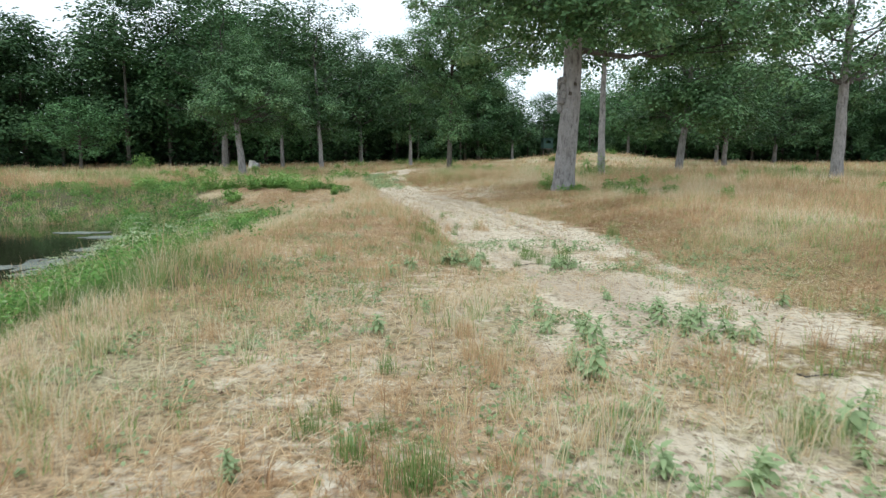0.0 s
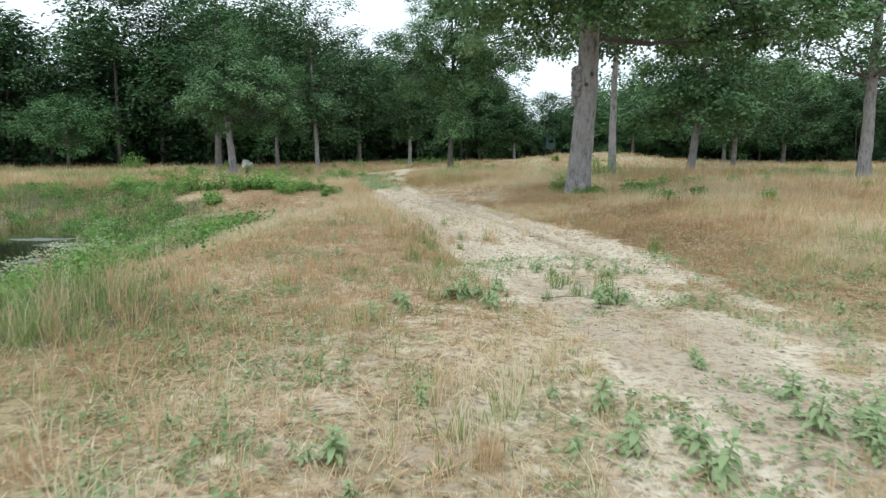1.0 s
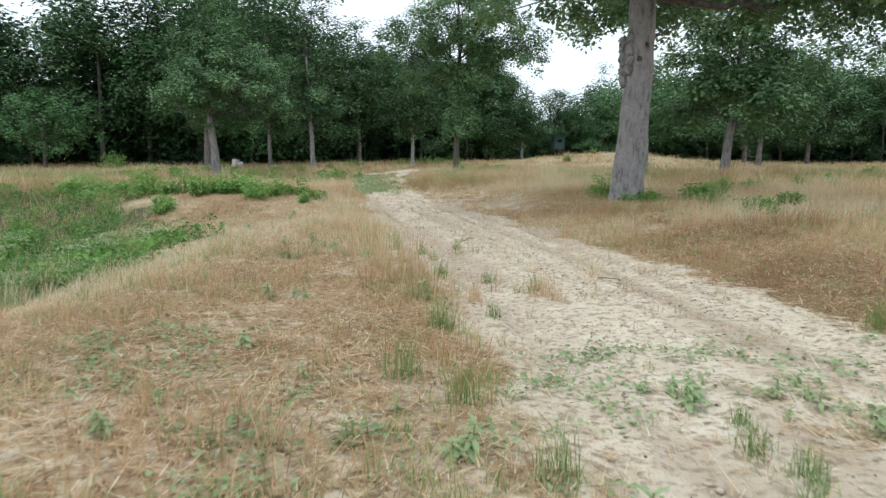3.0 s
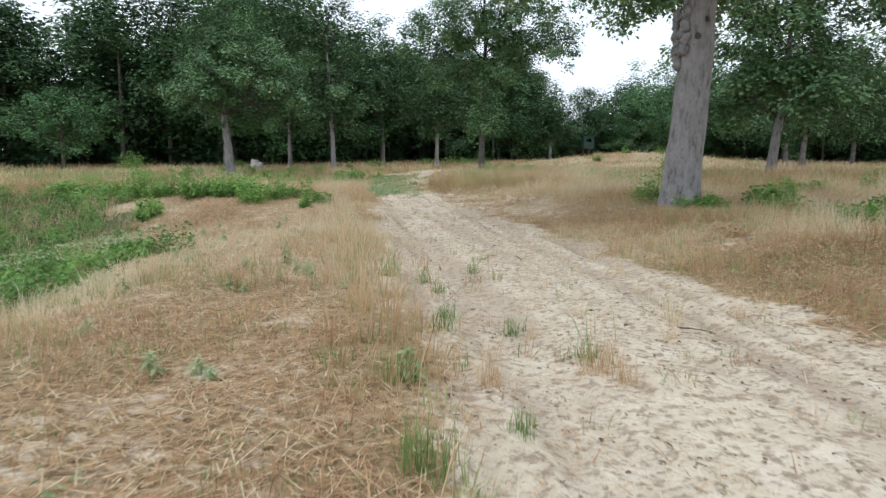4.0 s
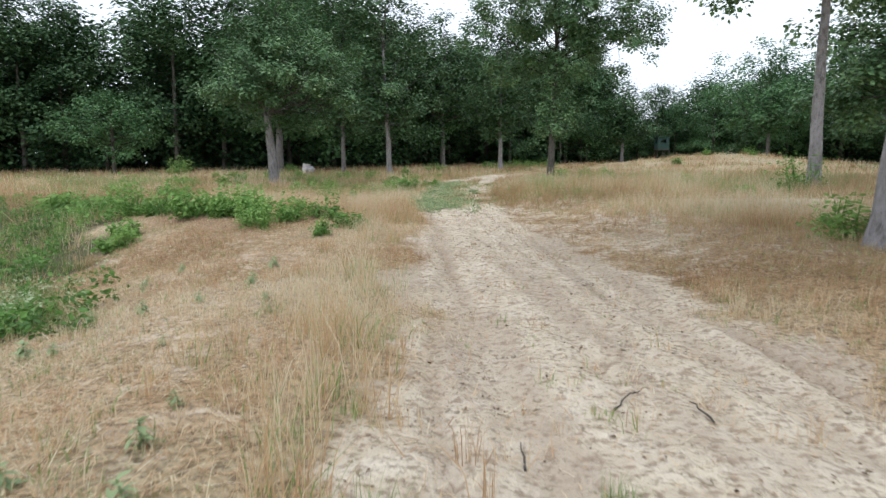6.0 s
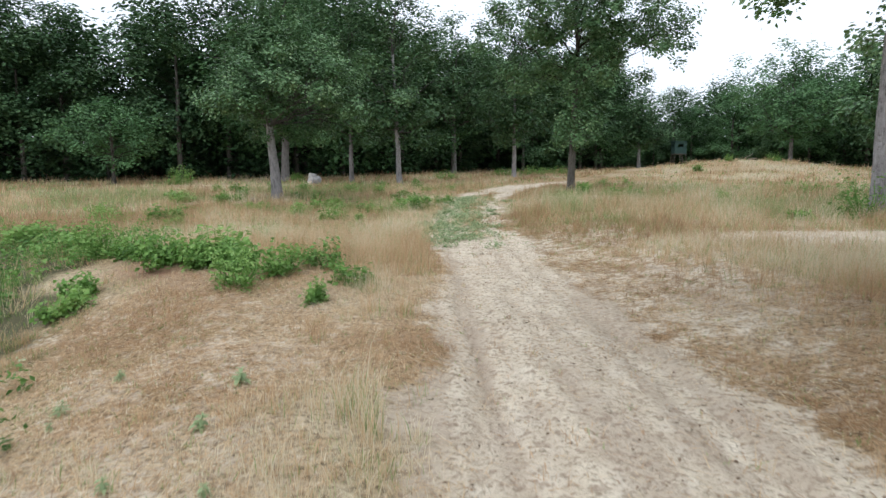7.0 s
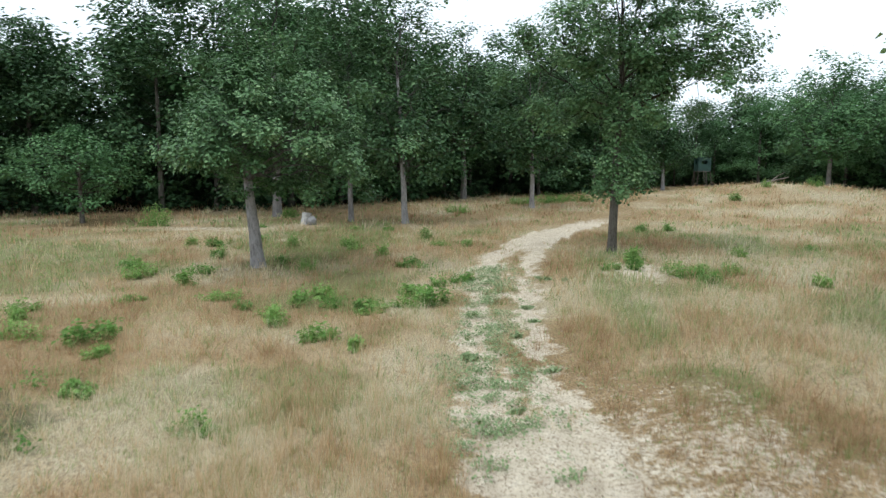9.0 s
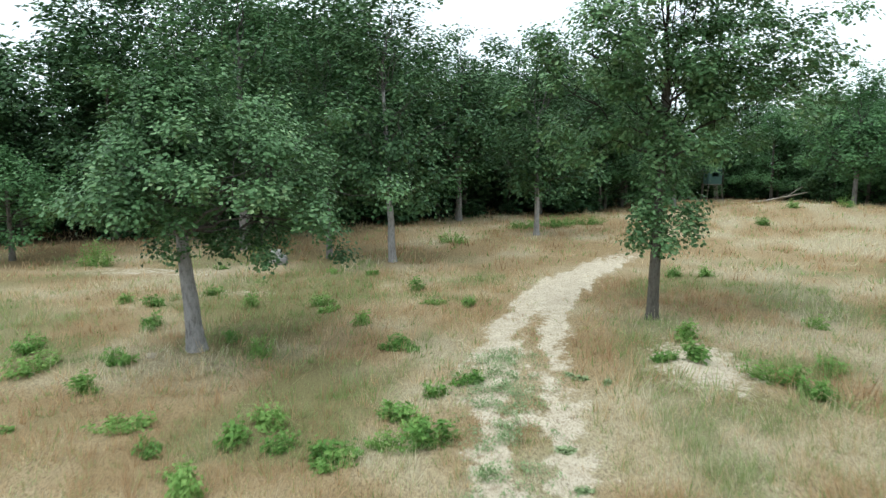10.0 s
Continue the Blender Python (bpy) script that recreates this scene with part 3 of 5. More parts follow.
    for zz, az, ln, up in low:
        o = on_stem(zz)
        bough(o, o + ln * np.array([math.cos(az) * math.cos(up), math.sin(az) * math.cos(up), math.sin(up)]), 0.42 * np.interp(zz, z, sr) * min(1, ln / 2.5), sprays + 3 if ln > 2 else 1)
    bough(stem[-1], stem[-1] + np.array([rng.normal(0, 0.4), rng.normal(0, 0.4), h * (1 - fork) - 0.5]), sr[-1] * 0.9, sprays + 2)
    for zz, az, reach in sprouts:
        o = on_stem(zz)
        tip = o + reach * np.array([math.cos(az), math.sin(az), 0.15])
        tube(tb, [o, (o + tip) / 2, tip], [0.02, 0.012, 0.006], 4)
        puffs.append((tip, 0.58))
    cen = np.array([p for p, _ in puffs])
    rho = rng.uniform(puff[0], puff[1], len(cen)) * np.array([g for _, g in puffs])
    num = np.maximum(8, per * (rho / (0.5 * (puff[0] + puff[1]))) ** 2).astype(int)
    # leaves sit in small clusters on each tuft
    idx = np.repeat(np.arange(len(cen)), np.maximum(3, num // bunch))
    d = rng.normal(0, 1, (len(idx), 3))
    d /= np.linalg.norm(d, axis=1)[:, None]
    d[:, 2] = np.where(d[:, 2] < -0.25, np.abs(d[:, 2]), d[:, 2])
    lump = 0.3 + 1.25 * vn(d[:, 0] * 3 + idx * 7.7, d[:, 1] * 3 + d[:, 2] * 3.3, 1.0, 3)
    rr = rho[idx] * lump * rng.uniform(0.08, 1, len(idx)) ** 0.32
    pts = cen[idx] + d * rr[:, None] * np.array([[1, 1, squash]])
    away = rng.normal(0, 1, (len(pts) * bunch, 3))
    pts = np.repeat(pts, bunch, 0) + away * leaf * 1.1
    d, idx = np.repeat(d, bunch, 0) + 0.35 * away, np.repeat(idx, bunch)
    d /= np.linalg.norm(d, axis=1)[:, None]
    # leaves face out of the whole crown as well as out of their tuft
    way = pts - np.array([[stem[-1][0] * 0.7, stem[-1][1] * 0.7, base + 0.3 * (h - base)]])
    d = d + 0.6 * way / (np.linalg.norm(way, axis=1)[:, None] + 0.3)
    d /= np.linalg.norm(d, axis=1)[:, None]
    keep = pts[:, 2] > 0.5
    pts, d, idx = pts[keep], d[keep], idx[keep]
    # the height term paints upper leaves lighter, as if lit from above
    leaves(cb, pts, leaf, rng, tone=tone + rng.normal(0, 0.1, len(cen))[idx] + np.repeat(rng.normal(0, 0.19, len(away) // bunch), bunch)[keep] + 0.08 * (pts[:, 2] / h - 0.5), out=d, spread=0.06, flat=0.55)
    trunk = part("trunk", tb.mesh("trunk", bark), root)
    for b in lbs:
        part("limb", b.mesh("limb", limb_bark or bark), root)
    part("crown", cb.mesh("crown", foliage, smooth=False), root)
    return root


oak = tree("oak_tree", "old oak with a pale grey leaning trunk and burl", (4.05, 21.95), 15.0, 0.335, 6.2, 6.0, 11, leaf=0.145, per=340, bunch=10, squash=0.75, puff=(0.45, 0.95), lean=(0.036, 0.015), skew=(0.2, 0.0), limbs=38, sprays=3, bark=BARK, sides=28, climb=0.35, taper=0.36,
           low=((4.7, 0.1, 4.4, 0.06), (6.2, 2.75, 3.5, -0.2), (6.4, -0.6, 5.2, -0.2), (6.4, 0.8, 5.2, -0.2), (6.6, -2.2, 3.2, -0.15), (6.2, 1.9, 4.4, -0.25), (6.0, 0.0, 5.6, -0.15), (6.8, 3.5, 3.3, -0.25),
                (6.4, -1.5, 2.6, -0.35), (6.3, -1.1, 3.0, -0.3), (6.6, -1.9, 2.8, -0.3)), flare=0.28)
oak_b = tree("oak_tree", "slender oak with a grey trunk and high crown", (8.96, 37.15), 13.0, 0.21, 7.0, 3.4, 12, leaf=0.21, per=150, bark=BARK, limbs=18, fork=0.7, low=((7.2, 3.0, 3.4, 0.05),), sprouts=((5.2, 3.0, 0.6), (4.6, 0.3, 0.5)))
oak_c = tree("oak_tree", "dense dark oak leaning slightly in dry grass", (17.0, 47.3), 14.0, 0.27, 3.4, 5.2, 13, leaf=0.25, per=170, lean=(0.07, 0), skew=(0.25, 0), limbs=38, bark=BARK, climb=0.35, wide=0.35,
             low=((3.8, 0.2, 4.0, 0.0), (4.0, 2.9, 2.6, 0.0), (4.2, -1.5, 3.0, 0.0)))
oak_d = tree("oak_tree", "tall open-crowned oak with a grey trunk", (21.2, 35.24), 15.5, 0.3, 5.5, 4.8, 14, leaf=0.21, per=170, lean=(0.005, 0), limbs=24, bark=BARK, fork=0.75)
oak_e = tree("oak_tree", "slim oak beside the dirt track, sprouts on its trunk", (0.5, 53.43), 14.8, 0.205, 7.6, 4.4, 15, leaf=0.17, per=270, bunch=9, squash=0.7, puff=(0.45, 0.88), limbs=13, sprays=7, bark=DARKBARK, skew=(0.15, 0), lean=(0.02, 0), fork=0.62, climb=0.75, wide=0.45, limb_r=0.5, taper=0.5,
             low=((6.6, 0.12, 6.4, 0.46), (7.0, -0.1, 5.2, 0.62), (6.8, 0.5, 5.2, 0.4), (6.8, 3.0, 5.8, 0.6), (6.0, 2.6, 2.6, 0.3), (5.8, -0.9, 2.0, 0.3)),
             sprouts=tuple((2.6 + 0.07 * k, k * 2.399, 0.35 + 1.1 * ((k * 0.37) % 1)) for k in range(24)) + tuple((4.6 + 0.12 * k, k * 2.399 + 1, 0.3 + 0.5 * ((k * 0.37) % 1)) for k in range(22)))
oak_f = tree("oak_tree", "broad leafy oak with low boughs in dry grass", (-14.6, 47.8), 8.9, 0.27, 4.0, 2.9, 16, leaf=0.15, tone=0.42, per=270, bunch=9, squash=0.7, puff=(0.4, 0.85), limbs=30, sprays=4, bark=BARK, lean=(-0.09, 0.0), skew=(0.45, 0), climb=0.35, wide=0.3, fork=0.66,
             low=((4.2, -0.3, 4.2, 0.25), (4.3, 0.3, 4.4, 0.3), (4.4, 2.9, 1.6, 0.35), (4.3, -1.6, 2.4, 0.25), (4.0, 0.5, 3.6, 0.1)), sprouts=((3.3, -0.8, 0.7), (3.4, 0.4, 0.9), (3.2, 3.3, 0.9), (3.1, -1.6, 0.6), (3.6, 0.9, 0.9), (3.7, 2.3, 0.9), (3.8, -2.2, 0.8)))
EDGE_KW = dict(group="trees along the wood's edge", split=False, limbs=24, sprays=3, sides=10)
EDGERS = (
    ("thin dark oak at the wood's edge", (-16.2, 66.2), 16.0, 0.18, 3.9, 3.6, MIDBARK, WOODLEAF, 0.28, dict()),
    ("oak with a pale slanting trunk at the wood's edge", (-12.1, 65.3), 16.0, 0.21, 4.2, 3.8, BARK, WOODLEAF, 0.28, dict(lean=(-0.05, 0))),
    ("tall grey-trunked oak at the wood's edge", (-11.1, 88.4), 17.0, 0.31, 5.5, 4.6, MIDBARK, WOODLEAF, 0.33, dict()),
    ("slender oak with a pale trunk in weeds", (-3.9, 78.5), 14.5, 0.21, 4.0, 3.8, BARK, WOODLEAF, 0.3, dict()),
    ("oak with a light grey trunk at the wood's edge", (-23.0, 69.2), 19.0, 0.33, 4.6, 7.6, MIDBARK, WOODLEAF, 0.3, dict(puff=(0.8, 1.5))),
    ("young spreading bright green tree in tiers", (-34.8, 63.0), 6.5, 0.16, 1.9, 3.6, DARKBARK, YOUNGLEAF, 0.24, dict(fork=0.85, climb=0.12, puff=(0.4, 0.7), tone=0.5, wide=0.22)),
    ("forked tree with pale limbs and rounded crown", (28.8, 102.2), 14.0, 0.25, 4.4, 6.0, MIDBARK, YOUNGLEAF, 0.38, dict(low=((2.6, 0.5, 5.0, 0.9),))),
    ("grey-trunked oak at the far field's edge", (31.3, 73.0), 12.5, 0.27, 3.4, 5.0, MIDBARK, WOODLEAF, 0.33, dict()),
    ("straight oak at the far field's edge", (36.4, 87.4), 13.5, 0.25, 3.6, 4.8, MIDBARK, WOODLEAF, 0.35, dict()),
    ("short pale-trunked tree where the track leaves the field", (10.8, 102.4), 9.0, 0.22, 3.0, 3.0, BARK, WOODLEAF, 0.33, dict()),
    ("grey-trunked oak before the far wood", (45.1, 89.3), 13.0, 0.27, 3.4, 5.0, MIDBARK, WOODLEAF, 0.35, dict()),
)
for k, (lab, at, h, r, base, rad, bk, fol, lf, more) in enumerate(EDGERS):
    # short leafy boughs up the trunk, over its bare foot
    short = tuple((base * 0.82 + 0.38 * q, q * 2.399 + k, 0.6 + 0.9 * ((q * 0.37 + k * 0.21) % 1), 0.15) for q in range(int((h * 0.58 - base * 0.82) / 0.38)) if h > 8)
    more = dict(more, low=more.get("low", ()) + short)
    tree("edge_tree", lab, at, h, r, base, rad, 21 + k, leaf=lf * 0.95, per=80, bunch=8, bark=bk, foliage=fol, **EDGE_KW, **more)

# the wood: a few forms of tree, many copies; the first rows fuller than those behind
FORMS = ((16, 4.6, 2.6, WOODLEAF), (15, 4.8, 2.0, WOODLEAF), (17, 4.4, 3.4, WOODLEAF), (14, 4.8, 1.8, YOUNGLEAF), (16, 5.0, 2.8, WOODLEAF), (15, 4.6, 2.2, YOUNGLEAF))
forms = []
for full in (1, 0):
    for k, (h, rad, base, fol) in enumerate(FORMS):
        forms.append(tree("woodland_tree", ("tall dark green broadleaf tree in the wood" if fol is WOODLEAF else "rounded mid-green broadleaf tree in the wood"), (HOLE, HOLE), h, 0.19 + 0.02 * k, base, rad, 40 + k,
                          leaf=0.32 if full else 0.56, per=132 if full else 42, bunch=7 if full else 4, puff=(0.9, 1.75), limbs=20, sprays=2, foliage=fol, sides=7, group="trees of the wood", split=False, climb=0.45, wide=0.35, twigs=False))
EDGE = WOOD_EDGE[1:-1]
rng = np.random.default_rng(5)


def along(row, gap):
    pts = []
    for (x0, y0), (x1, y1) in zip(EDGE, EDGE[1:]):
        ln = math.hypot(x1 - x0, y1 - y0)
        nx, ny = -(y1 - y0) / ln, (x1 - x0) / ln
        for k in range(max(1, round(ln / gap))):
            w = (k + rng.uniform(0.1, 0.9)) / max(1, round(ln / gap))
            pts.append((x0 + (x1 - x0) * w + nx * row + rng.normal(0, 1.0), y0 + (y1 - y0) * w + ny * row + rng.normal(0, 1.0)))
    # fill the fans that open behind the corners that point away
    for (x0, y0), (x1, y1), (x2, y2) in zip(EDGE, EDGE[1:], EDGE[2:]):
        a0, a1 = math.atan2(x1 - x0, -(y1 - y0)), math.atan2(x2 - x1, -(y2 - y1))
        for k in range(int((a0 - a1) * row / gap)):
            a = a1 + (a0 - a1) * (k + rng.uniform(0.2, 0.8)) / max(1, int((a0 - a1) * row / gap))
            pts.append((x1 + row * math.cos(a), y1 + row * math.sin(a)))
    return pts


def lowness(x, y):
    """Where the wood is younger and lower, beyond the stand."""
    return math.exp(-((x / max(y, 1) - 0.125) / 0.05) ** 2) if y > 60 else 0.0


for row, gap in ((1.5, 4.2), (6.5, 4.6), (12, 5.0), (18, 6.0)):
    for x, y in along(row, gap):
        k = int(rng.integers(6)) + (0 if row < 4 else 6)
        sc = rng.uniform(0.82, 1.12) * (1 - 0.32 * lowness(x, y)) * (0.88 if x > 14 else 1.22 if -32 < x < -18 else 1.02 if x <= -32 else 1.0)
        copy_thing(forms[k], pose(x, y, float(land(x, y)) - 0.1, 0, 0, rng.uniform(0, 360)) @ Matrix.Diagonal((sc * 1.05, sc * 1.05, sc, 1)))
for ob in forms:
    remove_thing(ob)

# deep in the wood: a dense mass of foliage behind the last trees
fb = Builder()
deep = np.array([p for row in (22, 26, 31) for p in along(row, 1.2)])
num = 34
zz = rng.uniform(0, 1, (len(deep), num)) ** 1.35 * np.array([[10.5 * (1 - 0.35 * lowness(x, y))] for x, y in deep])
pts = np.stack([np.repeat(deep[:, 0], num) + rng.normal(0, 0.8, len(deep) * num), np.repeat(deep[:, 1], num) + rng.normal(0, 0.8, len(deep) * num), zz.ravel()], 1)
pts[:, 2] += land(pts[:, 0], pts[:, 1])
leaves(fb, pts, 1.3, rng, tone=0.4, flat=1.6)
tagged(part("far_wood", fb.mesh("far_wood", WOODLEAF, smooth=False)), "dense dark foliage deep in the wood", "woods", kind="stuff")


# ---- shrubs ----
def shrub(name, label, at, h, w, seed, leaf=0.09, stems=12, per=40, material=None, group="", tone=0.5, category="shrub", scatter=0.07, woody=99):
    """A bush of several stems with leaves along them."""
    rng = np.random.default_rng(seed)
    root = thing(name, label, category, pose(at[0], at[1], float(land(at[0], at[1])) - 0.03, 0, 0, rng.uniform(0, 180)) @ Matrix.Diagonal((1.35, 0.75, 1, 1)), group)
    sb, cb = Builder(), Builder()
    for k in range(stems):
        az, reach = rng.uniform(0, 2 * np.pi), w * 0.5 * math.sqrt(rng.uniform(0.02, 1))
        hh = h * rng.uniform(0.3, 1.2) * (1 - 0.3 * (2 * reach / w) ** 2)
        foot = np.array([math.cos(az), math.sin(az), 0]) * reach * 0.7
        tip = np.array([math.cos(az) * reach, math.sin(az) * reach, hh])
        mid = (foot + tip) / 2 + rng.normal(0, 0.05 * h, 3)
        if k < woody:
            tube(sb, [foot * 0.3, mid, tip], [0.012 * h + 0.004, 0.008 * h + 0.003, 0.003], 3)
        u = rng.uniform(0.12, 1.05, per)[:, None]
        pts = foot * (1 - u) ** 2 + 2 * mid * u * (1 - u) + tip * u ** 2 + rng.normal(0, scatter * h + 0.03, (per, 3)) * np.array([1, 1, 0.6])
        pts[:, 2] = np.maximum(pts[:, 2], 0.03)
        # tone rises with height in the bush
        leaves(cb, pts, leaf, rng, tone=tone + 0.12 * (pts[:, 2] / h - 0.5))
    tagged(part("stem" if woody == 1 else "branchwork", sb.mesh("stem", DARKBARK if woody == 1 else (material or SHRUB)), root), kind="" if woody == 1 else "stuff")
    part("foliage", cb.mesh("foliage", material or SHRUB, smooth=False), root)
    return root


under = [shrub("underbrush", "dark green brush at the foot of the wood", (HOLE, HOLE), 2.8, 4.4, 60 + k, leaf=0.5, stems=16, per=15, material=WOODLEAF, group="brush of the wood", tone=0.3, scatter=0.12, woody=1) for k in range(3)]
for row, gap in ((0.5, 3.4), (4.5, 3.6), (9, 4.0), (15, 5)):
    for x, y in along(row, gap):
        sc = rng.uniform(0.5, 1.2) * (1.0 + 0.04 * row)
        copy_thing(under[int(rng.integers(3))], pose(x, y, float(land(x, y)) - 0.05, 0, 0, rng.uniform(0, 360)) @ Matrix.Diagonal((sc, sc, sc * rng.uniform(0.7, 1.2), 1)))
for ob in under:
    remove_thing(ob)

# ---- shrubs and weeds in the field ----
BANK_BUSHES = (
    (-5.5, 24.9, 0.75, 1.3), (-5.2, 25.9, 0.6, 1.0), (-4.85, 26.8, 0.6, 0.9), (-6.7, 26.5, 0.7, 1.1), (-7.5, 26.2, 0.8, 1.2), (-8.4, 26.9, 0.75, 1.1), (-9.7, 27.6, 0.95, 1.0), (-11.0, 28.6, 0.6, 1.3), (-12.4, 29.6, 0.6, 1.2), (-13.6, 30.0, 0.7, 1.2),
    (-4.05, 24.3, 0.35, 0.4), (-3.88, 25.6, 0.45, 0.45), (-7.7, 24.0, 0.4, 0.8), (-8.1, 24.8, 0.45, 0.7), (-6.0, 25.9, 0.55, 0.8), (3.75, 22.5, 0.7, 0.9), (4.35, 21.45, 0.4, 0.9), (5.77, 22.3, 0.45, 0.8), (7.7, 25.7, 0.45, 0.9), (9.9, 28.3, 0.5, 1.0),
    (5.5, 18.3, 0.4, 0.5), (5.66, 21.0, 0.35, 0.6), (15.9, 34.5, 0.5, 1.2),
)
FIELD_BUSHES = (
    (12.3, 29.8, 0.5, 0.9), (22.5, 41.5, 0.6, 1.6), (7.8, 17.8, 0.4, 0.5), (8.4, 36.6, 1.3, 1.2), (-6.45, 42.6, 0.55, 1.0), (-7.1, 43.4, 0.5, 0.8), (-6.0, 42.0, 0.6, 0.9), (-6.85, 41.8, 0.45, 0.8), (-6.36, 44.9, 0.45, 0.7), (-8.0, 41.3, 0.4, 0.7),
    (-9.94, 42.5, 0.5, 0.8), (-10.3, 41.6, 0.5, 0.9), (-9.2, 41.5, 0.35, 0.9), (-10.5, 39.8, 0.4, 0.6), (-8.4, 31.9, 0.4, 0.9), (0.9, 48.0, 0.6, 0.8), (1.1, 50.5, 0.6, 0.8), (2.4, 46.4, 0.65, 1.4), (3.0, 45.3, 0.5, 1.0), (-18.5, 45.4, 0.5, 2.0),
    (-16.4, 46.4, 0.35, 1.4), (-17.7, 50.2, 0.5, 1.2), (-12.4, 47.9, 0.4, 1.8),
)
EDGE_BUSHES = (
    (-15.4, 53.4, 0.7, 0.6), (-9.2, 57.6, 0.6, 0.7), (-10.1, 51.4, 0.45, 0.5), (-2.2, 84.8, 0.8, 4.5), (0.3, 86.0, 0.8, 3.0), (-9.7, 74.0, 0.7, 3.5), (-5.0, 83.0, 0.7, 3.0), (13.9, 83.5, 0.7, 1.0), (18.5, 90.0, 0.7, 1.0), (23.5, 91.5, 0.9, 2.0),
    (3.0, 62.4, 0.5, 1.0), (4.7, 62.9, 0.5, 1.0), (-20.0, 47.0, 0.5, 1.2), (-14.2, 37.0, 0.5, 1.6), (-16.2, 36.9, 0.5, 1.5), (4.3, 47.5, 0.4, 1.2), (0.0, 48.2, 0.3, 0.8), (-28.5, 62.0, 1.3, 2.0), (-21.6, 68.4, 0.7, 0.9), (-12.0, 41.0, 0.3, 0.9),
    (-13.2, 41.9, 0.35, 1.2),
)
BUSHES = BANK_BUSHES + FIELD_BUSHES + EDGE_BUSHES
more = np.random.default_rng(88)
ridge = [  # along the top of the bank
    (float(np.interp(u, (0, 0.35, 0.6, 1), (-14.5, -9.5, -7.2, -4.6)) + more.normal(0, 0.25)), float(np.interp(u, (0, 0.35, 0.6, 1), (30.3, 27.5, 26.3, 26.4)) + more.normal(0, 0.3)), float(more.uniform(0.25, 0.6)), float(more.uniform(0.35, 0.8))) for u in more.uniform(0, 1, 14)]
strewn = [(float(more.uniform(-22, -3.5)), float(more.uniform(33, 62)), float(more.uniform(0.2, 0.5)), float(more.uniform(0.4, 1.1))) for _ in range(26)] + [(float(more.uniform(3, 26)), float(more.uniform(20, 60)), float(more.uniform(0.2, 0.45)), float(more.uniform(0.3, 0.8))) for _ in range(26)] + [
    (float(-3.4 + more.normal(0, 0.9)), float(more.uniform(33, 47)), float(more.uniform(0.06, 0.13)), float(more.uniform(0.12, 0.32))) for _ in range(9)]
for k, (x, y, h, w) in enumerate((*BUSHES, *ridge, *strewn)):
    lab = "bright green leafy bush in dry grass" if h > 0.53 else "low green leafy weed clump in dry grass"
    w = w * 0.85
    h = h * (1.1 if y > 36 else 0.9)
    shrub("bush" if h > 0.45 else "weed_clump", lab, (x, y), h, w, 300 + k, leaf=(0.085 if y < 36 else 0.1) * (0.8 + 0.12 * (k % 5)), stems=int(8 + 13 * w), per=40 if y < 36 else 28, scatter=0.085, material=WEED if h < 0.14 else None, tone=(0.74, 0.56, 0.42)[k % 3], group="green bushes of the field", category="bush")


def weed(label, h, seed, count, material=None):
    """An upright weed with long toothless leaves, each leaf a piece of its own."""
    rng = np.random.default_rng(seed)
    root = thing("leafy_weed", label, "weed", pose(HOLE, HOLE, 0), "weeds on the sandy ground")
    sb = Builder()
    top = np.array([rng.normal(0, 0.08 * h), rng.normal(0, 0.08 * h), h * 0.85])
    tube(sb, [np.zeros(3) - [0, 0, 0.03], top * 0.5 + rng.normal(0, 0.01, 3), top], [0.006, 0.005, 0.003], 5, tone=0.5)
    part("stem", sb.mesh("stem", WEED), root)
    lb = Builder()
    # one bent leaf along +x: six triangles
    prof = ((0, 0.006, 0), (0.3, 0.17, 0.05), (0.65, 0.15, -0.1), (1.0, 0.015, -0.42))
    v = []
    for px, pw, pz in prof:
        v += [(px, pw, pz + 0.25 * pw), (px, 0, pz), (px, -pw, pz + 0.25 * pw)]
    f = []
    for a in range(3):
        for s in (0, 1):
            q = a * 3 + s
            f += [(q, q + 3, q + 4), (q, q + 4, q + 1)]
    lb.add(np.array(v), np.array(f), 0.55)
    me = lb.mesh("leaf", material or WEED)
    for k in range(count):
        w = 0.2 + 0.8 * (k + rng.uniform(0, 0.6)) / count
        at = top * w
        size = h * rng.uniform(0.22, 0.42) * (1.15 - 0.45 * w)
        m = pose(*at, rng.normal(0, 12), rng.uniform(-30, 40) if w < 0.8 else rng.uniform(-60, -20), k * 137.5 + rng.uniform(-20, 20))
        part("leaf", me, root, m=m @ Matrix.Diagonal((size, size * rng.uniform(0.8, 1.3), size, 1)))
    return root


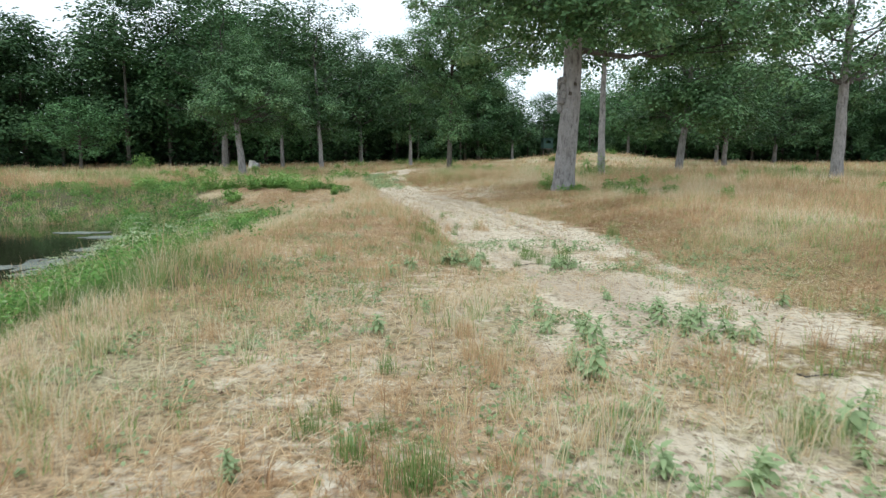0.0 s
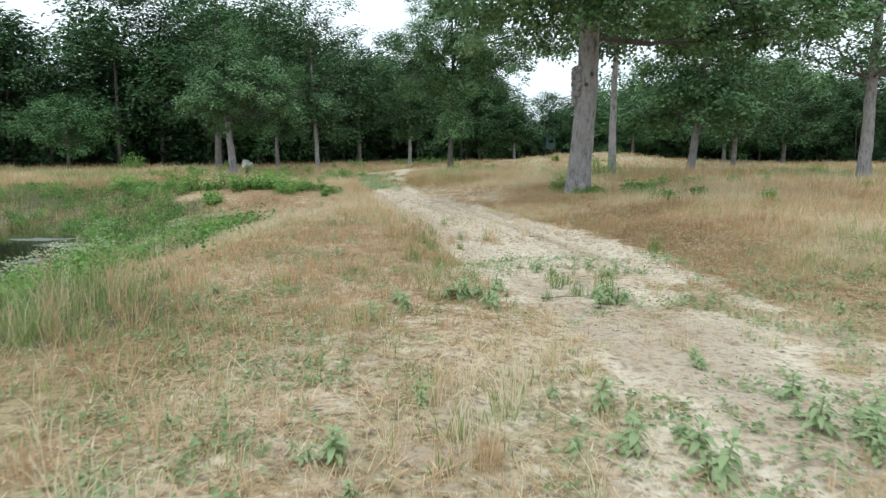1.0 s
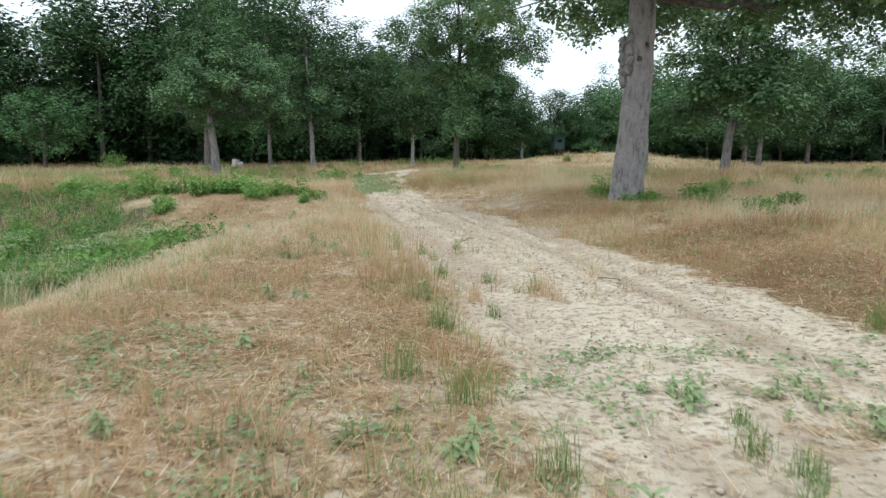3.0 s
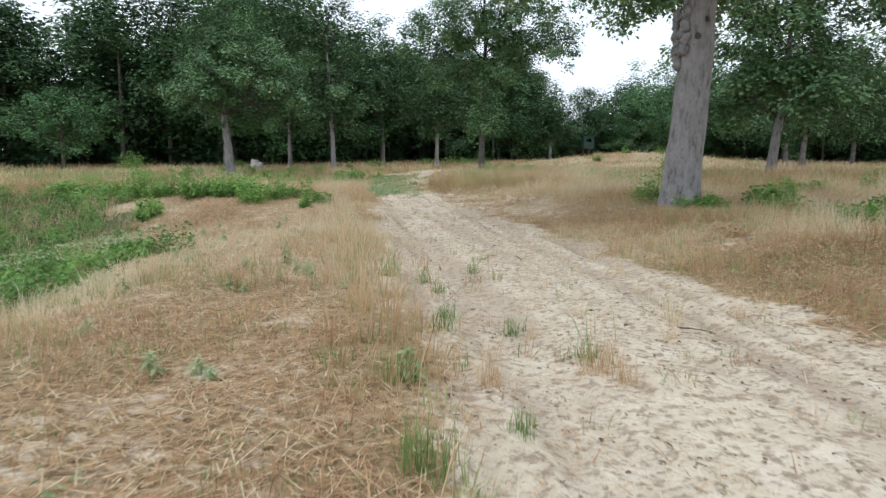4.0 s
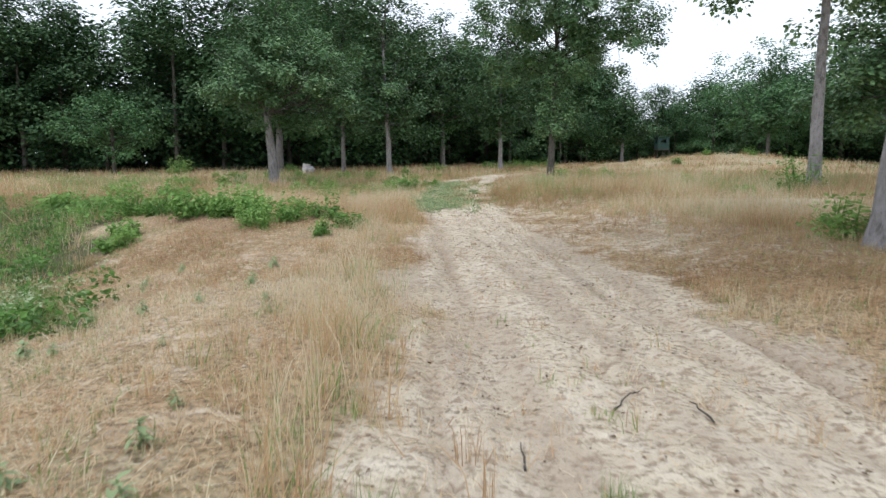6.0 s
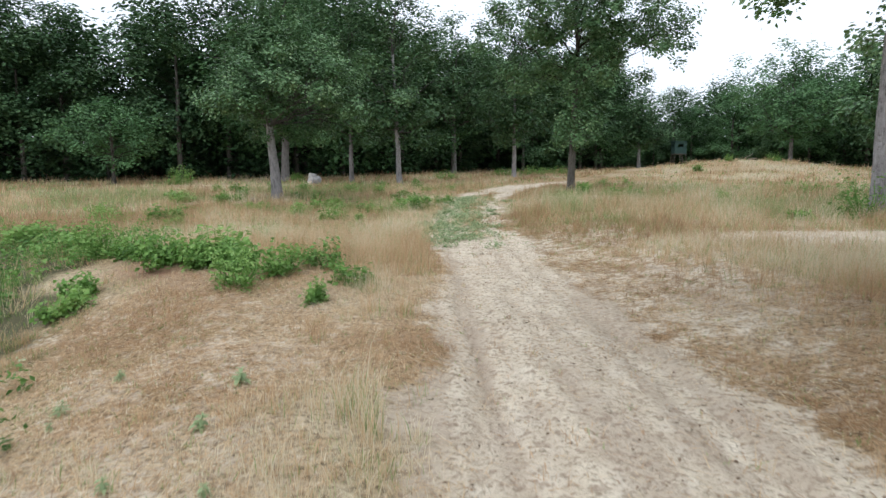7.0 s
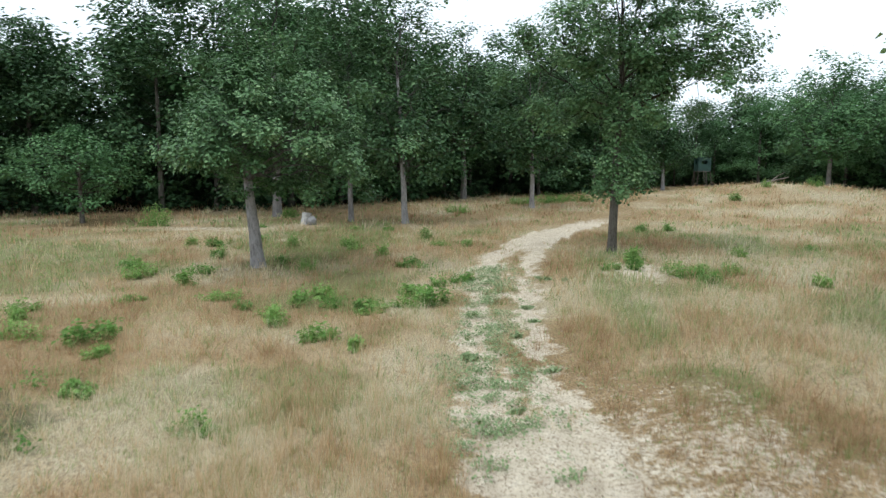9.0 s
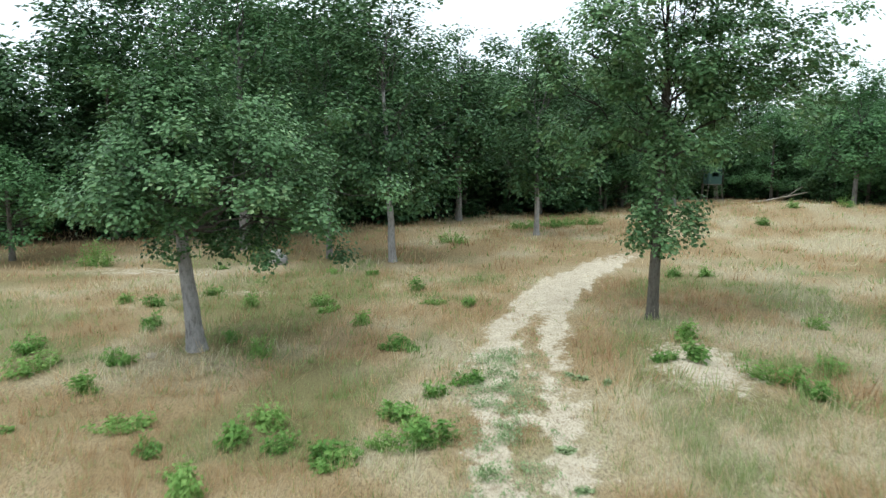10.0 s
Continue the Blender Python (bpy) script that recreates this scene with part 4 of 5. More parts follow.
weeds = [weed("pale green broad-leaved weed in sandy soil", 0.3, 500 + k, 18 + 3 * k) for k in range(4)]
rng = np.random.default_rng(77)
WEEDS_NEAR = (
    (0.79, 5.5, 1.1), (1.1, 5.0, 1.0), (0.96, 3.9, 1.2), (1.02, 4.25, 1.0), (0.84, 4.05, 0.9), (1.09, 3.35, 0.9), (1.8, 5.2, 1.1), (1.95, 5.0, 1.0), (2.1, 5.15, 1.2), (2.25, 5.0, 1.0),
    (2.35, 4.8, 1.1), (2.05, 4.75, 0.9), (3.2, 6.0, 1.1), (0.36, 2.9, 0.7), (2.05, 3.1, 1.2), (1.9, 3.2, 1.0), (2.2, 3.3, 1.1), (-0.93, 2.7, 0.7), (-0.5, 4.9, 0.7), (1.45, 8.4, 1.0),
    (1.6, 8.2, 0.9), (3.4, 7.7, 0.8), (-2.6, 4.5, 0.7), (0.4, 7.7, 0.9), (0.12, 7.9, 0.9), (0.28, 8.1, 0.8), (1.08, 9.8, 0.9), (1.17, 9.95, 0.8), (1.69, 9.75, 0.8), (1.55, 9.9, 0.7),
)
WEEDS_MID = (
    (1.82, 9.45, 0.8), (1.95, 9.6, 0.8), (0.5, 8.65, 1.1), (0.09, 7.9, 1.2), (0.2, 8.05, 1.1), (0.33, 7.9, 1.2), (0.42, 8.05, 1.0), (1.4, 7.95, 1.1), (1.5, 8.1, 1.0), (-0.09, 9.1, 0.9),
    (2.7, 10.5, 0.9), (-0.39, 7.7, 0.9), (-1.48, 7.9, 0.6), (-0.64, 5.9, 0.8), (-0.15, 5.4, 0.7), (-0.35, 7.3, 1.0), (0.8, 5.0, 1.0), (1.1, 4.75, 1.2), (-1.1, 5.25, 0.7), (-0.5, 4.8, 0.9),
    (1.9, 5.65, 0.9), (1.6, 6.2, 0.8), (2.75, 10.2, 0.8), (2.48, 8.2, 0.8), (-0.36, 12.25, 1.0), (-1.6, 15.1, 0.7), (-1.4, 14.5, 0.7), (-1.15, 14.55, 0.7), (-3.7, 25.4, 1.1), (-2.2, 16.5, 0.6),
)
WEEDS_FAR = (
    (0.95, 2.6, 0.9), (1.25, 2.5, 1.0), (1.4, 2.65, 0.9), (3.1, 8.8, 0.7), (3.6, 9.6, 0.7),
)
WEEDS = WEEDS_NEAR + WEEDS_MID + WEEDS_FAR
for k, (x, y, s) in enumerate(WEEDS):
    s *= 0.7
    for q in range(1 if y > 11 else 2 + k % 2):
        x1, y1, s1 = (x, y, s) if q == 0 else (x + rng.normal(0, 0.14), y + rng.normal(0, 0.16), s * rng.uniform(0.4, 0.75))
        copy_thing(weeds[(k + q) % 4], pose(x1, y1, float(land(x1, y1)) - 0.005, rng.normal(0, 9), rng.normal(0, 9), rng.uniform(0, 360)) @ Matrix.Diagonal((s1 * 1.4, s1 * 1.4, s1 * 0.9, 1)))
for k in range(46):
    x, y = float(rng.uniform(-4.8, -1.7)), float(rng.uniform(6.5, 22))
    x += float(track_x(y)) - 0.6
    if pond_d(x, y) > 3.5:
        s = float(rng.uniform(0.35, 0.75))
        copy_thing(weeds[k % 4], pose(x, y, float(land(x, y)) - 0.005, rng.normal(0, 9), rng.normal(0, 9), rng.uniform(0, 360)) @ Matrix.Diagonal((s * 1.4, s * 1.4, s * 0.8, 1)))
for ob in weeds:
    remove_thing(ob)


# ---- grass ----
def blades(xy, height, width, rng, tone, lean=0.35, wind=(0.05, 0.0), joints=1, away=None):
    """Bent grass blades at xy: verts, triangles and tones."""
    n = len(xy)
    z = land(xy[:, 0], xy[:, 1]) - 0.01
    root = np.stack([xy[:, 0], xy[:, 1], z], 1)
    az = rng.uniform(0, 2 * np.pi, n)
    side = np.stack([np.cos(az), np.sin(az), np.zeros(n)], 1) * (width * 0.5)[:, None]
    la = rng.uniform(0, 2 * np.pi, n)
    lm = np.minimum(np.abs(rng.normal(0, 1, n)) * lean, 1.6) * height
    off = np.stack([np.cos(la) * lm + wind[0] * height, np.sin(la) * lm + wind[1] * height, np.zeros(n)], 1)
    if away is not None:
        off[:, :2] += 0.22 * away * height[:, None]
    up = np.stack([np.zeros(n), np.zeros(n), np.sqrt(np.maximum(height ** 2 - lm ** 2, (0.25 * height) ** 2))], 1)
    tip = root + off + up
    if joints:
        mid = root + 0.3 * off + 0.6 * up
        v = np.stack([root - side, root + side, mid + 0.75 * side, mid - 0.75 * side, tip], 1)
        k = np.arange(n)[:, None] * 5
        f = np.concatenate([k + [0, 1, 2], k + [0, 2, 3], k + [3, 2, 4]])
        # straw-pale tips; the darker roots have the shade low in the grass in their tone
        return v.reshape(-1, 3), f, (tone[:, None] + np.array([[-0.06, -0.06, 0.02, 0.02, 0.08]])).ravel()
    v = np.stack([root - side, root + side, tip], 1)
    return v.reshape(-1, 3), np.arange(3 * n).reshape(-1, 3), np.repeat(tone, 3)


def thick_of(x, y):
    """How densely it grows, 0..1."""
    b = bare_of(x, y) + clay_of(x, y)
    t = 1 - 0.93 * ss(0.25, 0.8, b + 0.5 * (fbm(x, y, 0.6, 21) - 0.5))
    tuft = 0.35 + 0.65 * ss(0.3, 0.6, fbm(x, y, 0.35, 22))
    wet = ss(-0.4, 0.2, pond_d(x, y))
    return t * tuft * wet


def sow(count, x0, x1, y0, y1, rng, inside, each, reach):
    """Blades in tufts of about each: places, the ways from the tuft's middle, and one number for each tuft."""
    m = count // each
    x, y, mark = rng.uniform(x0, x1, m), rng.uniform(y0, y1, m), rng.normal(0, 1, m)
    k = inside(x, y) & (rng.uniform(0, 1, m) < thick_of(x, y))
    x, y, mark = x[k], y[k], mark[k]
    num = rng.poisson(each * rng.uniform(0.4, 1.6, len(x)))
    idx = np.repeat(np.arange(len(x)), num)
    out = rng.normal(0, reach, (len(idx), 2)) * rng.uniform(0.5, 1.5, len(x))[idx, None]
    return np.stack([x[idx], y[idx]], 1) + out, out / reach, mark[idx]


def off_path(x, y):
    return np.hypot(np.maximum(0, np.abs(x + 0.09 * y - 0.4) - 3.0), np.maximum(0, y - 31))


dry, fresh = Builder(), Builder()
rng = np.random.default_rng(9)
ZONES = ((700000, (-9, 9, 1.0, 36), -1, 3.2, 0.0042, 1, 14, 0.045), (420000, (-18, 18, 1.0, 47), 3.2, 13, 0.0085, 0, 12, 0.08), (400000, (-38, 36, 1.0, 64), 13, 31, 0.018, 0, 10, 0.14), (230000, (-75, 90, 4, 122), 31, 130, 0.045, 0, 6, 0.25))
for count, box4, lo, hi, width, joints, each, reach in ZONES:
    xy, way, mark = sow(count, *box4, rng, lambda x, y: (off_path(x, y) >= lo) & (off_path(x, y) < hi) & (np.abs(x) < 0.78 * y + 4), each, reach)
    x, y = xy[:, 0], xy[:, 1]
    g = np.clip(0.5 + 0.35 * mark + rng.normal(0, 0.3, len(xy)), 0, 1) < green_of(x, y)
    hgt = tall_of(x, y) * rng.uniform(0.55, 1.3, len(xy)) * np.clip(1 + 0.28 * mark, 0.45, 1.7)
    wid = width * rng.uniform(0.6, 1.5, len(xy))
    tone = tone_of(x, y) + 0.2 * np.sin(mark * 37.0) + rng.normal(0, 0.13, len(xy))
    k = ~g
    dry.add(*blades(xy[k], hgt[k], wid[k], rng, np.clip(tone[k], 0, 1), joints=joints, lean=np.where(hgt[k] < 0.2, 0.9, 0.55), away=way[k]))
    k = g
    gt = 0.5 + 0.5 * (fbm(x, y, 2.0, 43) - 0.5) + 0.12 * np.sin(mark * 37.0) + rng.normal(0, 0.14, len(xy)) + 0.28 * (1 - lush_of(x, y))
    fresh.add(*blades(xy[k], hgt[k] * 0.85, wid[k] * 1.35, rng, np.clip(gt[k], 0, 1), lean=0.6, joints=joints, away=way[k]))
tagged(part("dry_grass", dry.mesh("dry_grass", GRASS, smooth=False)), "dry tan grass covering the field", "grass", kind="stuff")
tagged(part("green_grass", fresh.mesh("green_grass", GREEN, smooth=False)), "green grass and herbs on the pond bank", "grass", kind="stuff")

# broad-leaved herbs in clumps on the pond's bank and here and there in the field
n = 60000
x, y = rng.uniform(-26, 0, n), 1.5 + 38 * rng.uniform(0, 1, n) ** 1.3
k = rng.uniform(0, 1, n) < 0.62 * np.maximum(ss(8.8, 10.5, y), 1 - ss(3.6, 4.4, pond_d(x, y))) * (1 - 0.8 * ss(21, 25, y)) * lush_of(x, y) ** 1.5 * ss(0.34, 0.56, fbm(x, y, 1.3, 71)) * ss(0.0, 0.5, pond_d(x, y)) * (np.abs(x) < 0.78 * y + 4)
x, y = x[k], y[k]
hh = 0.12 + 0.42 * fbm(x, y, 1.7, 72) * rng.uniform(0.5, 1.2, len(x))
herbs, heads = Builder(), Builder()
hx, hy, hz = x, y, land(x, y)
for q in range(26):
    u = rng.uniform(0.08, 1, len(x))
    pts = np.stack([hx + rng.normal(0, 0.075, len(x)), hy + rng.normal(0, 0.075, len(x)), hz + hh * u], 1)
    # low leaves get a darker tone, top leaves a lighter one
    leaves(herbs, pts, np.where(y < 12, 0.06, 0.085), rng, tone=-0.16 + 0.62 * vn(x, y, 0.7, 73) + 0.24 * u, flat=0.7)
k = (vn(x, y, 1.6, 74) > 0.55) & (y < 22)
for q in range(7):
    pts = np.stack([x[k] + rng.normal(0, 0.05, k.sum()), y[k] + rng.normal(0, 0.05, k.sum()), land(x[k], y[k]) + hh[k] + 0.1], 1)
    leaves(heads, pts, 0.035, rng, tone=0.9, flat=0.3, droop=0)
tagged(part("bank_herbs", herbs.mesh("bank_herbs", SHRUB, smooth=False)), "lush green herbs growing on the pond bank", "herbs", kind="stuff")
tagged(part("pale_flower_heads", heads.mesh("pale_flower_heads", WEED, smooth=False)), "small whitish flower heads above green herbs", "flowers", kind="stuff")

# straw lying on the mown shoulder and along the track
n = 300000
x, y = rng.uniform(-7, 4.5, n), rng.uniform(1.2, 30, n)
k = (rng.uniform(0, 1, n) < 0.06 + 0.94 * (1 - 0.7 * bare_of(x, y) * np.where(x < track_x(y) - 1.6, 0.4, 1.4))) & (tall_of(x, y) < 0.2) & (pond_d(x, y) > 2)
x, y = x[k], y[k]
az, ln = rng.uniform(0, 2 * np.pi, len(x)), rng.gamma(3.0, 0.035, len(x)) + 0.03
a = np.stack([x, y, land(x, y) + rng.uniform(0.004, 0.035, len(x))], 1)
d = np.stack([np.cos(az), np.sin(az), rng.normal(0.05, 0.15, len(x))], 1) * ln[:, None]
s = np.stack([-np.sin(az), np.cos(az), np.zeros(len(x))], 1) * rng.uniform(0.0015, 0.0045, len(x))[:, None]
straw = Builder()
straw.add(np.stack([a - s, a + s, a + d], 1), np.arange(3 * len(x)).reshape(-1, 3), np.repeat(np.clip(rng.normal(0.55, 0.33, len(x)) + 0.5 * (fbm(x, y, 1.1, 45) - 0.5), 0, 1), 3))
tagged(part("straw_litter", straw.mesh("straw_litter", GRASS, smooth=False)), "cut straw lying on the ground", "straw", kind="stuff")

# clods and small stones on the sand
n = 34000
x, y = rng.uniform(-7, 5, n), rng.uniform(1.2, 48, n)
k = rng.uniform(0, 1, n) < 0.08 + 0.8 * bare_of(x, y)
x, y = x[k], y[k]
n = len(x)
size = rng.uniform(0.004, 0.012, n) * (1 + 0.9 * (rng.uniform(0, 1, n) > 0.9)) * (1 + y * 0.012)
octa = np.array([(1, 0, 0), (0, 1, 0), (-1, 0, 0), (0, -1, 0), (0, 0, 0.7), (0, 0, -0.6)])
tri = np.array([(0, 1, 4), (1, 2, 4), (2, 3, 4), (3, 0, 4), (1, 0, 5), (2, 1, 5), (3, 2, 5), (0, 3, 5)])
v = octa[None] * size[:, None, None] * rng.uniform(0.6, 1.4, (n, 6, 1)) * np.stack([rng.uniform(0.8, 1.7, n), np.ones(n), rng.uniform(0.6, 1.0, n)], 1)[:, None]
az = rng.uniform(0, 2 * np.pi, n)
ca, sa = np.cos(az)[:, None], np.sin(az)[:, None]
v = np.stack([v[..., 0] * ca - v[..., 1] * sa, v[..., 0] * sa + v[..., 1] * ca, v[..., 2]], -1) + np.stack([x, y, land(x, y) + size * 0.2], 1)[:, None]
clods = Builder()
clods.add(v, (tri[None] + np.arange(n)[:, None, None] * 6).reshape(-1, 3), np.repeat(rng.uniform(0, 1, n), 6))
tagged(part("clods", clods.mesh("clods", TANROCK)), "small dry clods and stones on the sandy track", "clods", kind="stuff")


# dry leaf crumbs and dark litter strewn over the sand, thickest along the wheel grooves
n = 120000
x, y = rng.uniform(-6.5, 5, n), rng.uniform(1.2, 46, n)
groove = np.min([np.abs(x - track_x(y) - g - 0.07 * np.sin(y * 0.4)) for g in (-1.28, -0.95, 0.62, 1.18)], 0)
k = rng.uniform(0, 1, n) < 0.05 + bare_of(x, y) * (0.5 * ss(0.48, 0.66, fbm(x, y, 0.8, 61)) + 0.45 * np.exp(-(groove / 0.06) ** 2) * ss(9, 12, y))
xy = np.stack([x[k], y[k], land(x[k], y[k]) + 0.006], 1)
flakes = Builder()
leaves(flakes, xy, 0.012 + 0.03 * rng.uniform(0, 1, len(xy)) ** 3, rng, tone=0.6, droop=0.0, flat=0.35, spread=0.25)
tagged(part("leaf_litter", flakes.mesh("leaf_litter", DEADLEAF, smooth=False)), "dry brown leaf crumbs strewn on sand", "litter", kind="stuff")


# small herbs creeping over the sand, near by and along the far wheel track
n = 9000
x, y = rng.uniform(-2.5, 4.5, n), rng.uniform(1.6, 11, n)
far = np.arange(n) % 2 == 0
y = np.where(far, rng.uniform(31, 49, n), y)
x = np.where(far, track_x(y) + rng.normal(-0.55, 0.65, n), x)
k = rng.uniform(0, 1, n) < np.where(far, 0.4 * ss(0.42, 0.6, fbm(x, y, 0.4, 81)), 0.5 * ss(0.48, 0.62, fbm(x, y, 0.8, 81)))
x, y = x[k], y[k]
num = 13
reach = np.where(y > 20, 0.08, 0.035) + 0.05 * rng.uniform(0, 1, len(x)) ** 2
px, py = np.repeat(x, num) + rng.normal(0, 1, len(x) * num) * np.repeat(reach, num), np.repeat(y, num) + rng.normal(0, 1, len(x) * num) * np.repeat(reach, num)
creep = Builder()
leaves(creep, np.stack([px, py, land(px, py) + rng.uniform(0.0, 1, len(px)) * np.where(py > 20, 0.14, 0.05)], 1), np.where(py > 20, 0.06, 0.035), rng, tone=0.4 + 0.4 * (fbm(px, py, 0.6, 82) - 0.5), droop=-0.1, flat=0.5)
tagged(part("ground_herbs", creep.mesh("ground_herbs", WEED, smooth=False)), "small pale green herbs creeping over sandy soil", "herbs", kind="stuff")


# separate grass tufts on the open sand
def tuft(label, seed, count, h, material, spread=0.05):
    rng = np.random.default_rng(seed)
    b = Builder()
    xy = rng.normal(0, spread, (count, 2)) + HOLE
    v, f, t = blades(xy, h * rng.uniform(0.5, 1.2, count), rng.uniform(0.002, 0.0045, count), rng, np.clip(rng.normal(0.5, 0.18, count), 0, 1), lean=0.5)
    v[:, :2] -= HOLE
    v[:, 2] -= float(land(HOLE, HOLE))
    b.add(v, f, t)
    return tagged(part("grass_tuft", b.mesh("grass_tuft", material, smooth=False)), label, "grass tuft", "grass tufts on the track")


tufts = [tuft("green grass tuft growing in sandy soil", 600, 120, 0.26, GREEN), tuft("small green grass tuft in sandy soil", 601, 80, 0.16, GREEN, 0.04), tuft("dry brownish grass tuft in sandy soil", 602, 90, 0.24, GRASS)]
TUFTS_NEAR = (
    (1.76, 3.0, 0), (-0.42, 2.8, 1), (-0.3, 3.1, 1), (-0.67, 3.1, 1), (-0.14, 2.55, 0), (-0.05, 2.6, 0), (-0.59, 3.35, 1), (0.15, 4.8, 2), (0.3, 3.9, 2), (0.35, 4.1, 2),
    (0.22, 4.3, 2), (-0.36, 4.05, 1), (-1.7, 4.7, 2), (0.27, 9.0, 0), (1.58, 8.55, 0), (1.28, 8.45, 1), (-0.4, 10.0, 0), (-0.2, 11.2, 0), (-0.07, 9.7, 0), (0.2, 11.6, 1),
    (2.94, 11.2, 0), (1.23, 9.6, 1), (1.17, 9.35, 1), (1.27, 9.1, 1), (1.14, 8.8, 1), (0.95, 8.25, 1), (0.39, 8.7, 2), (-0.37, 12.2, 0), (-0.22, 13.8, 1), (-0.22, 13.4, 1),
)
TUFTS_MID = (
    (0.69, 12.5, 2), (0.28, 13.5, 1), (0.81, 12.3, 2), (0.08, 12.2, 2), (0.67, 12.7, 1), (-0.01, 15.9, 1), (-0.32, 14.75, 1), (-0.48, 15.2, 1), (-0.85, 15.3, 0), (-2.6, 36.2, 1),
    (-3.7, 37.5, 1), (-4.5, 38.5, 1), (-3.0, 39.6, 1), (-4.8, 41.0, 1), (-4.2, 44, 1), (-3.6, 35.4, 1), (-3.9, 42.5, 1),
)
TUFTS = TUFTS_NEAR + TUFTS_MID
for k, (x, y, form) in enumerate(TUFTS):
    s = rng.uniform(0.8, 1.25)
    copy_thing(tufts[form], pose(x, y, float(land(x, y)), 0, 0, rng.uniform(0, 360)) @ Matrix.Diagonal((s, s, s, 1)))
for ob in tufts:
    bpy.data.objects.remove(ob)


# tall dead stalks on the pond's bank, and one withered weed by the oak
stalks = tuft("tall pale dead stalks standing on the green bank", 603, 26, 0.62, GRASS, 0.1)
stalks.name, stalks["category"], stalks["group"] = "dry_stalks", "dead stalks", "dead stalks on the bank"
stalks["kind"] = "stuff"
for k, (x, y) in enumerate(((-6.4, 19.4), (-6.9, 20.2), (-5.9, 18.6), (-6.2, 20.9), (-5.4, 17.4), (-7.6, 21.3), (-4.9, 14.2), (-4.4, 12.6), (-3.7, 9.2), (-3.2, 7.4), (-5.6, 19.9), (-6.6, 17.9))):
    copy_thing(stalks, pose(x, y, float(land(x, y)), rng.normal(0, 6), rng.normal(0, 6), rng.uniform(0, 360)) @ Matrix.Scale(rng.uniform(0.7, 1.2), 4))
bpy.data.objects.remove(stalks)
shrub("withered_weed", "withered weed with pale brown leaves near the oak", (3.35, 17.6), 0.22, 0.45, 901, leaf=0.045, stems=10, per=22, material=GRASS, tone=0.3, category="weed")

# ---- other things ----
def lump(bm, at, size, seed, subdiv=3, amount=0.25):
    made = bmesh.ops.create_icosphere(bm, subdivisions=subdiv, radius=1)
    for v in made["verts"]:
        n = noise.noise(v.co * 1.7 + Vector((seed, seed * 2.1, 0))) + 0.5 * noise.noise(v.co * 4.1 + Vector((0, seed, 3)))
        v.co *= 1 + amount * n
        v.co = Vector((v.co.x * size[0], v.co.y * size[1], v.co.z * size[2])) + Vector(at)


def smooth_bm(bm):
    for f in bm.faces:
        f.smooth = True
    return bm


# the oak's burl and knots
bm = bmesh.new()
for k in range(30):
    a, zz = random.uniform(2.4, 4.2), random.uniform(2.8, 3.8)
    lump(bm, (0.12 + 0.31 * math.cos(a), 0.05 + 0.3 * math.sin(a), zz), (0.085, 0.08, 0.1), k, 2, 0.6)
bm_part("burl", smooth_bm(bm), BARK, oak, "knobby pale burl")
for a, zz, s in ((-0.35, 2.8, 0.11), (-1.6, 3.3, 0.07), (-1.2, 3.6, 0.09)):
    bm = bmesh.new()
    lump(bm, (0.036 * zz + 0.31 * math.cos(a), 0.015 * zz + 0.3 * math.sin(a), zz), (s, s, s * 1.1), zz, 2, 0.2)
    bm_part("knot", smooth_bm(bm), DARKBARK, oak, "dark branch knot")

# the raised hunting box at the far edge of the field
bx, by = 18.8, 118.9
bz = float(land(bx, by))
blind = thing("hunting_blind", "dark green box blind raised on steel legs", "hunting blind", pose(bx, by, bz, 0, 0, 8))
for name, size, at, material in (("floor_deck", (1.75, 1.75, 0.1), (0, 0, 2.3), STEEL), ("roof", (1.95, 1.95, 0.12), (0, 0, 4.16), BLINDGREEN)):
    bm = bmesh.new()
    box(bm, size, at, 0.02)
    bm_part(name, bm, material, blind)
for k in range(4):
    # each wall: a sill panel, a head panel and two posts round an open window
    bm = bmesh.new()
    for size, at in (((1.7, 0.05, 0.95), (0, -0.85, 2.83)), ((1.7, 0.05, 0.3), (0, -0.85, 3.95)), ((0.42, 0.05, 0.5), (-0.64, -0.85, 3.55)), ((0.42, 0.05, 0.5), (0.64, -0.85, 3.55))):
        box(bm, size, at)
    bm_part("wall_panel", bm, BLINDGREEN, blind, m=pose(0, 0, 0, 0, 0, 90 * k))
    b = Builder()
    tube(b, [(-1.1, -1.1, -0.1), (-0.8, -0.8, 2.3)], [0.045, 0.04], 6)
    part("leg", b.mesh("leg", STEEL), blind, m=pose(0, 0, 0, 0, 0, 90 * k))
b = Builder()
for k in range(2):
    tube(b, [(-0.2 + 0.4 * k, -1.7, 0.0), (-0.2 + 0.4 * k, -0.93, 2.4)], [0.025, 0.025], 5)
for k in range(7):
    tube(b, [(-0.2, -1.64 + 0.1 * k, 0.2 + 0.32 * k), (0.2, -1.64 + 0.1 * k, 0.2 + 0.32 * k)], [0.018, 0.018], 5)
part("ladder", b.mesh("ladder", STEEL), blind)

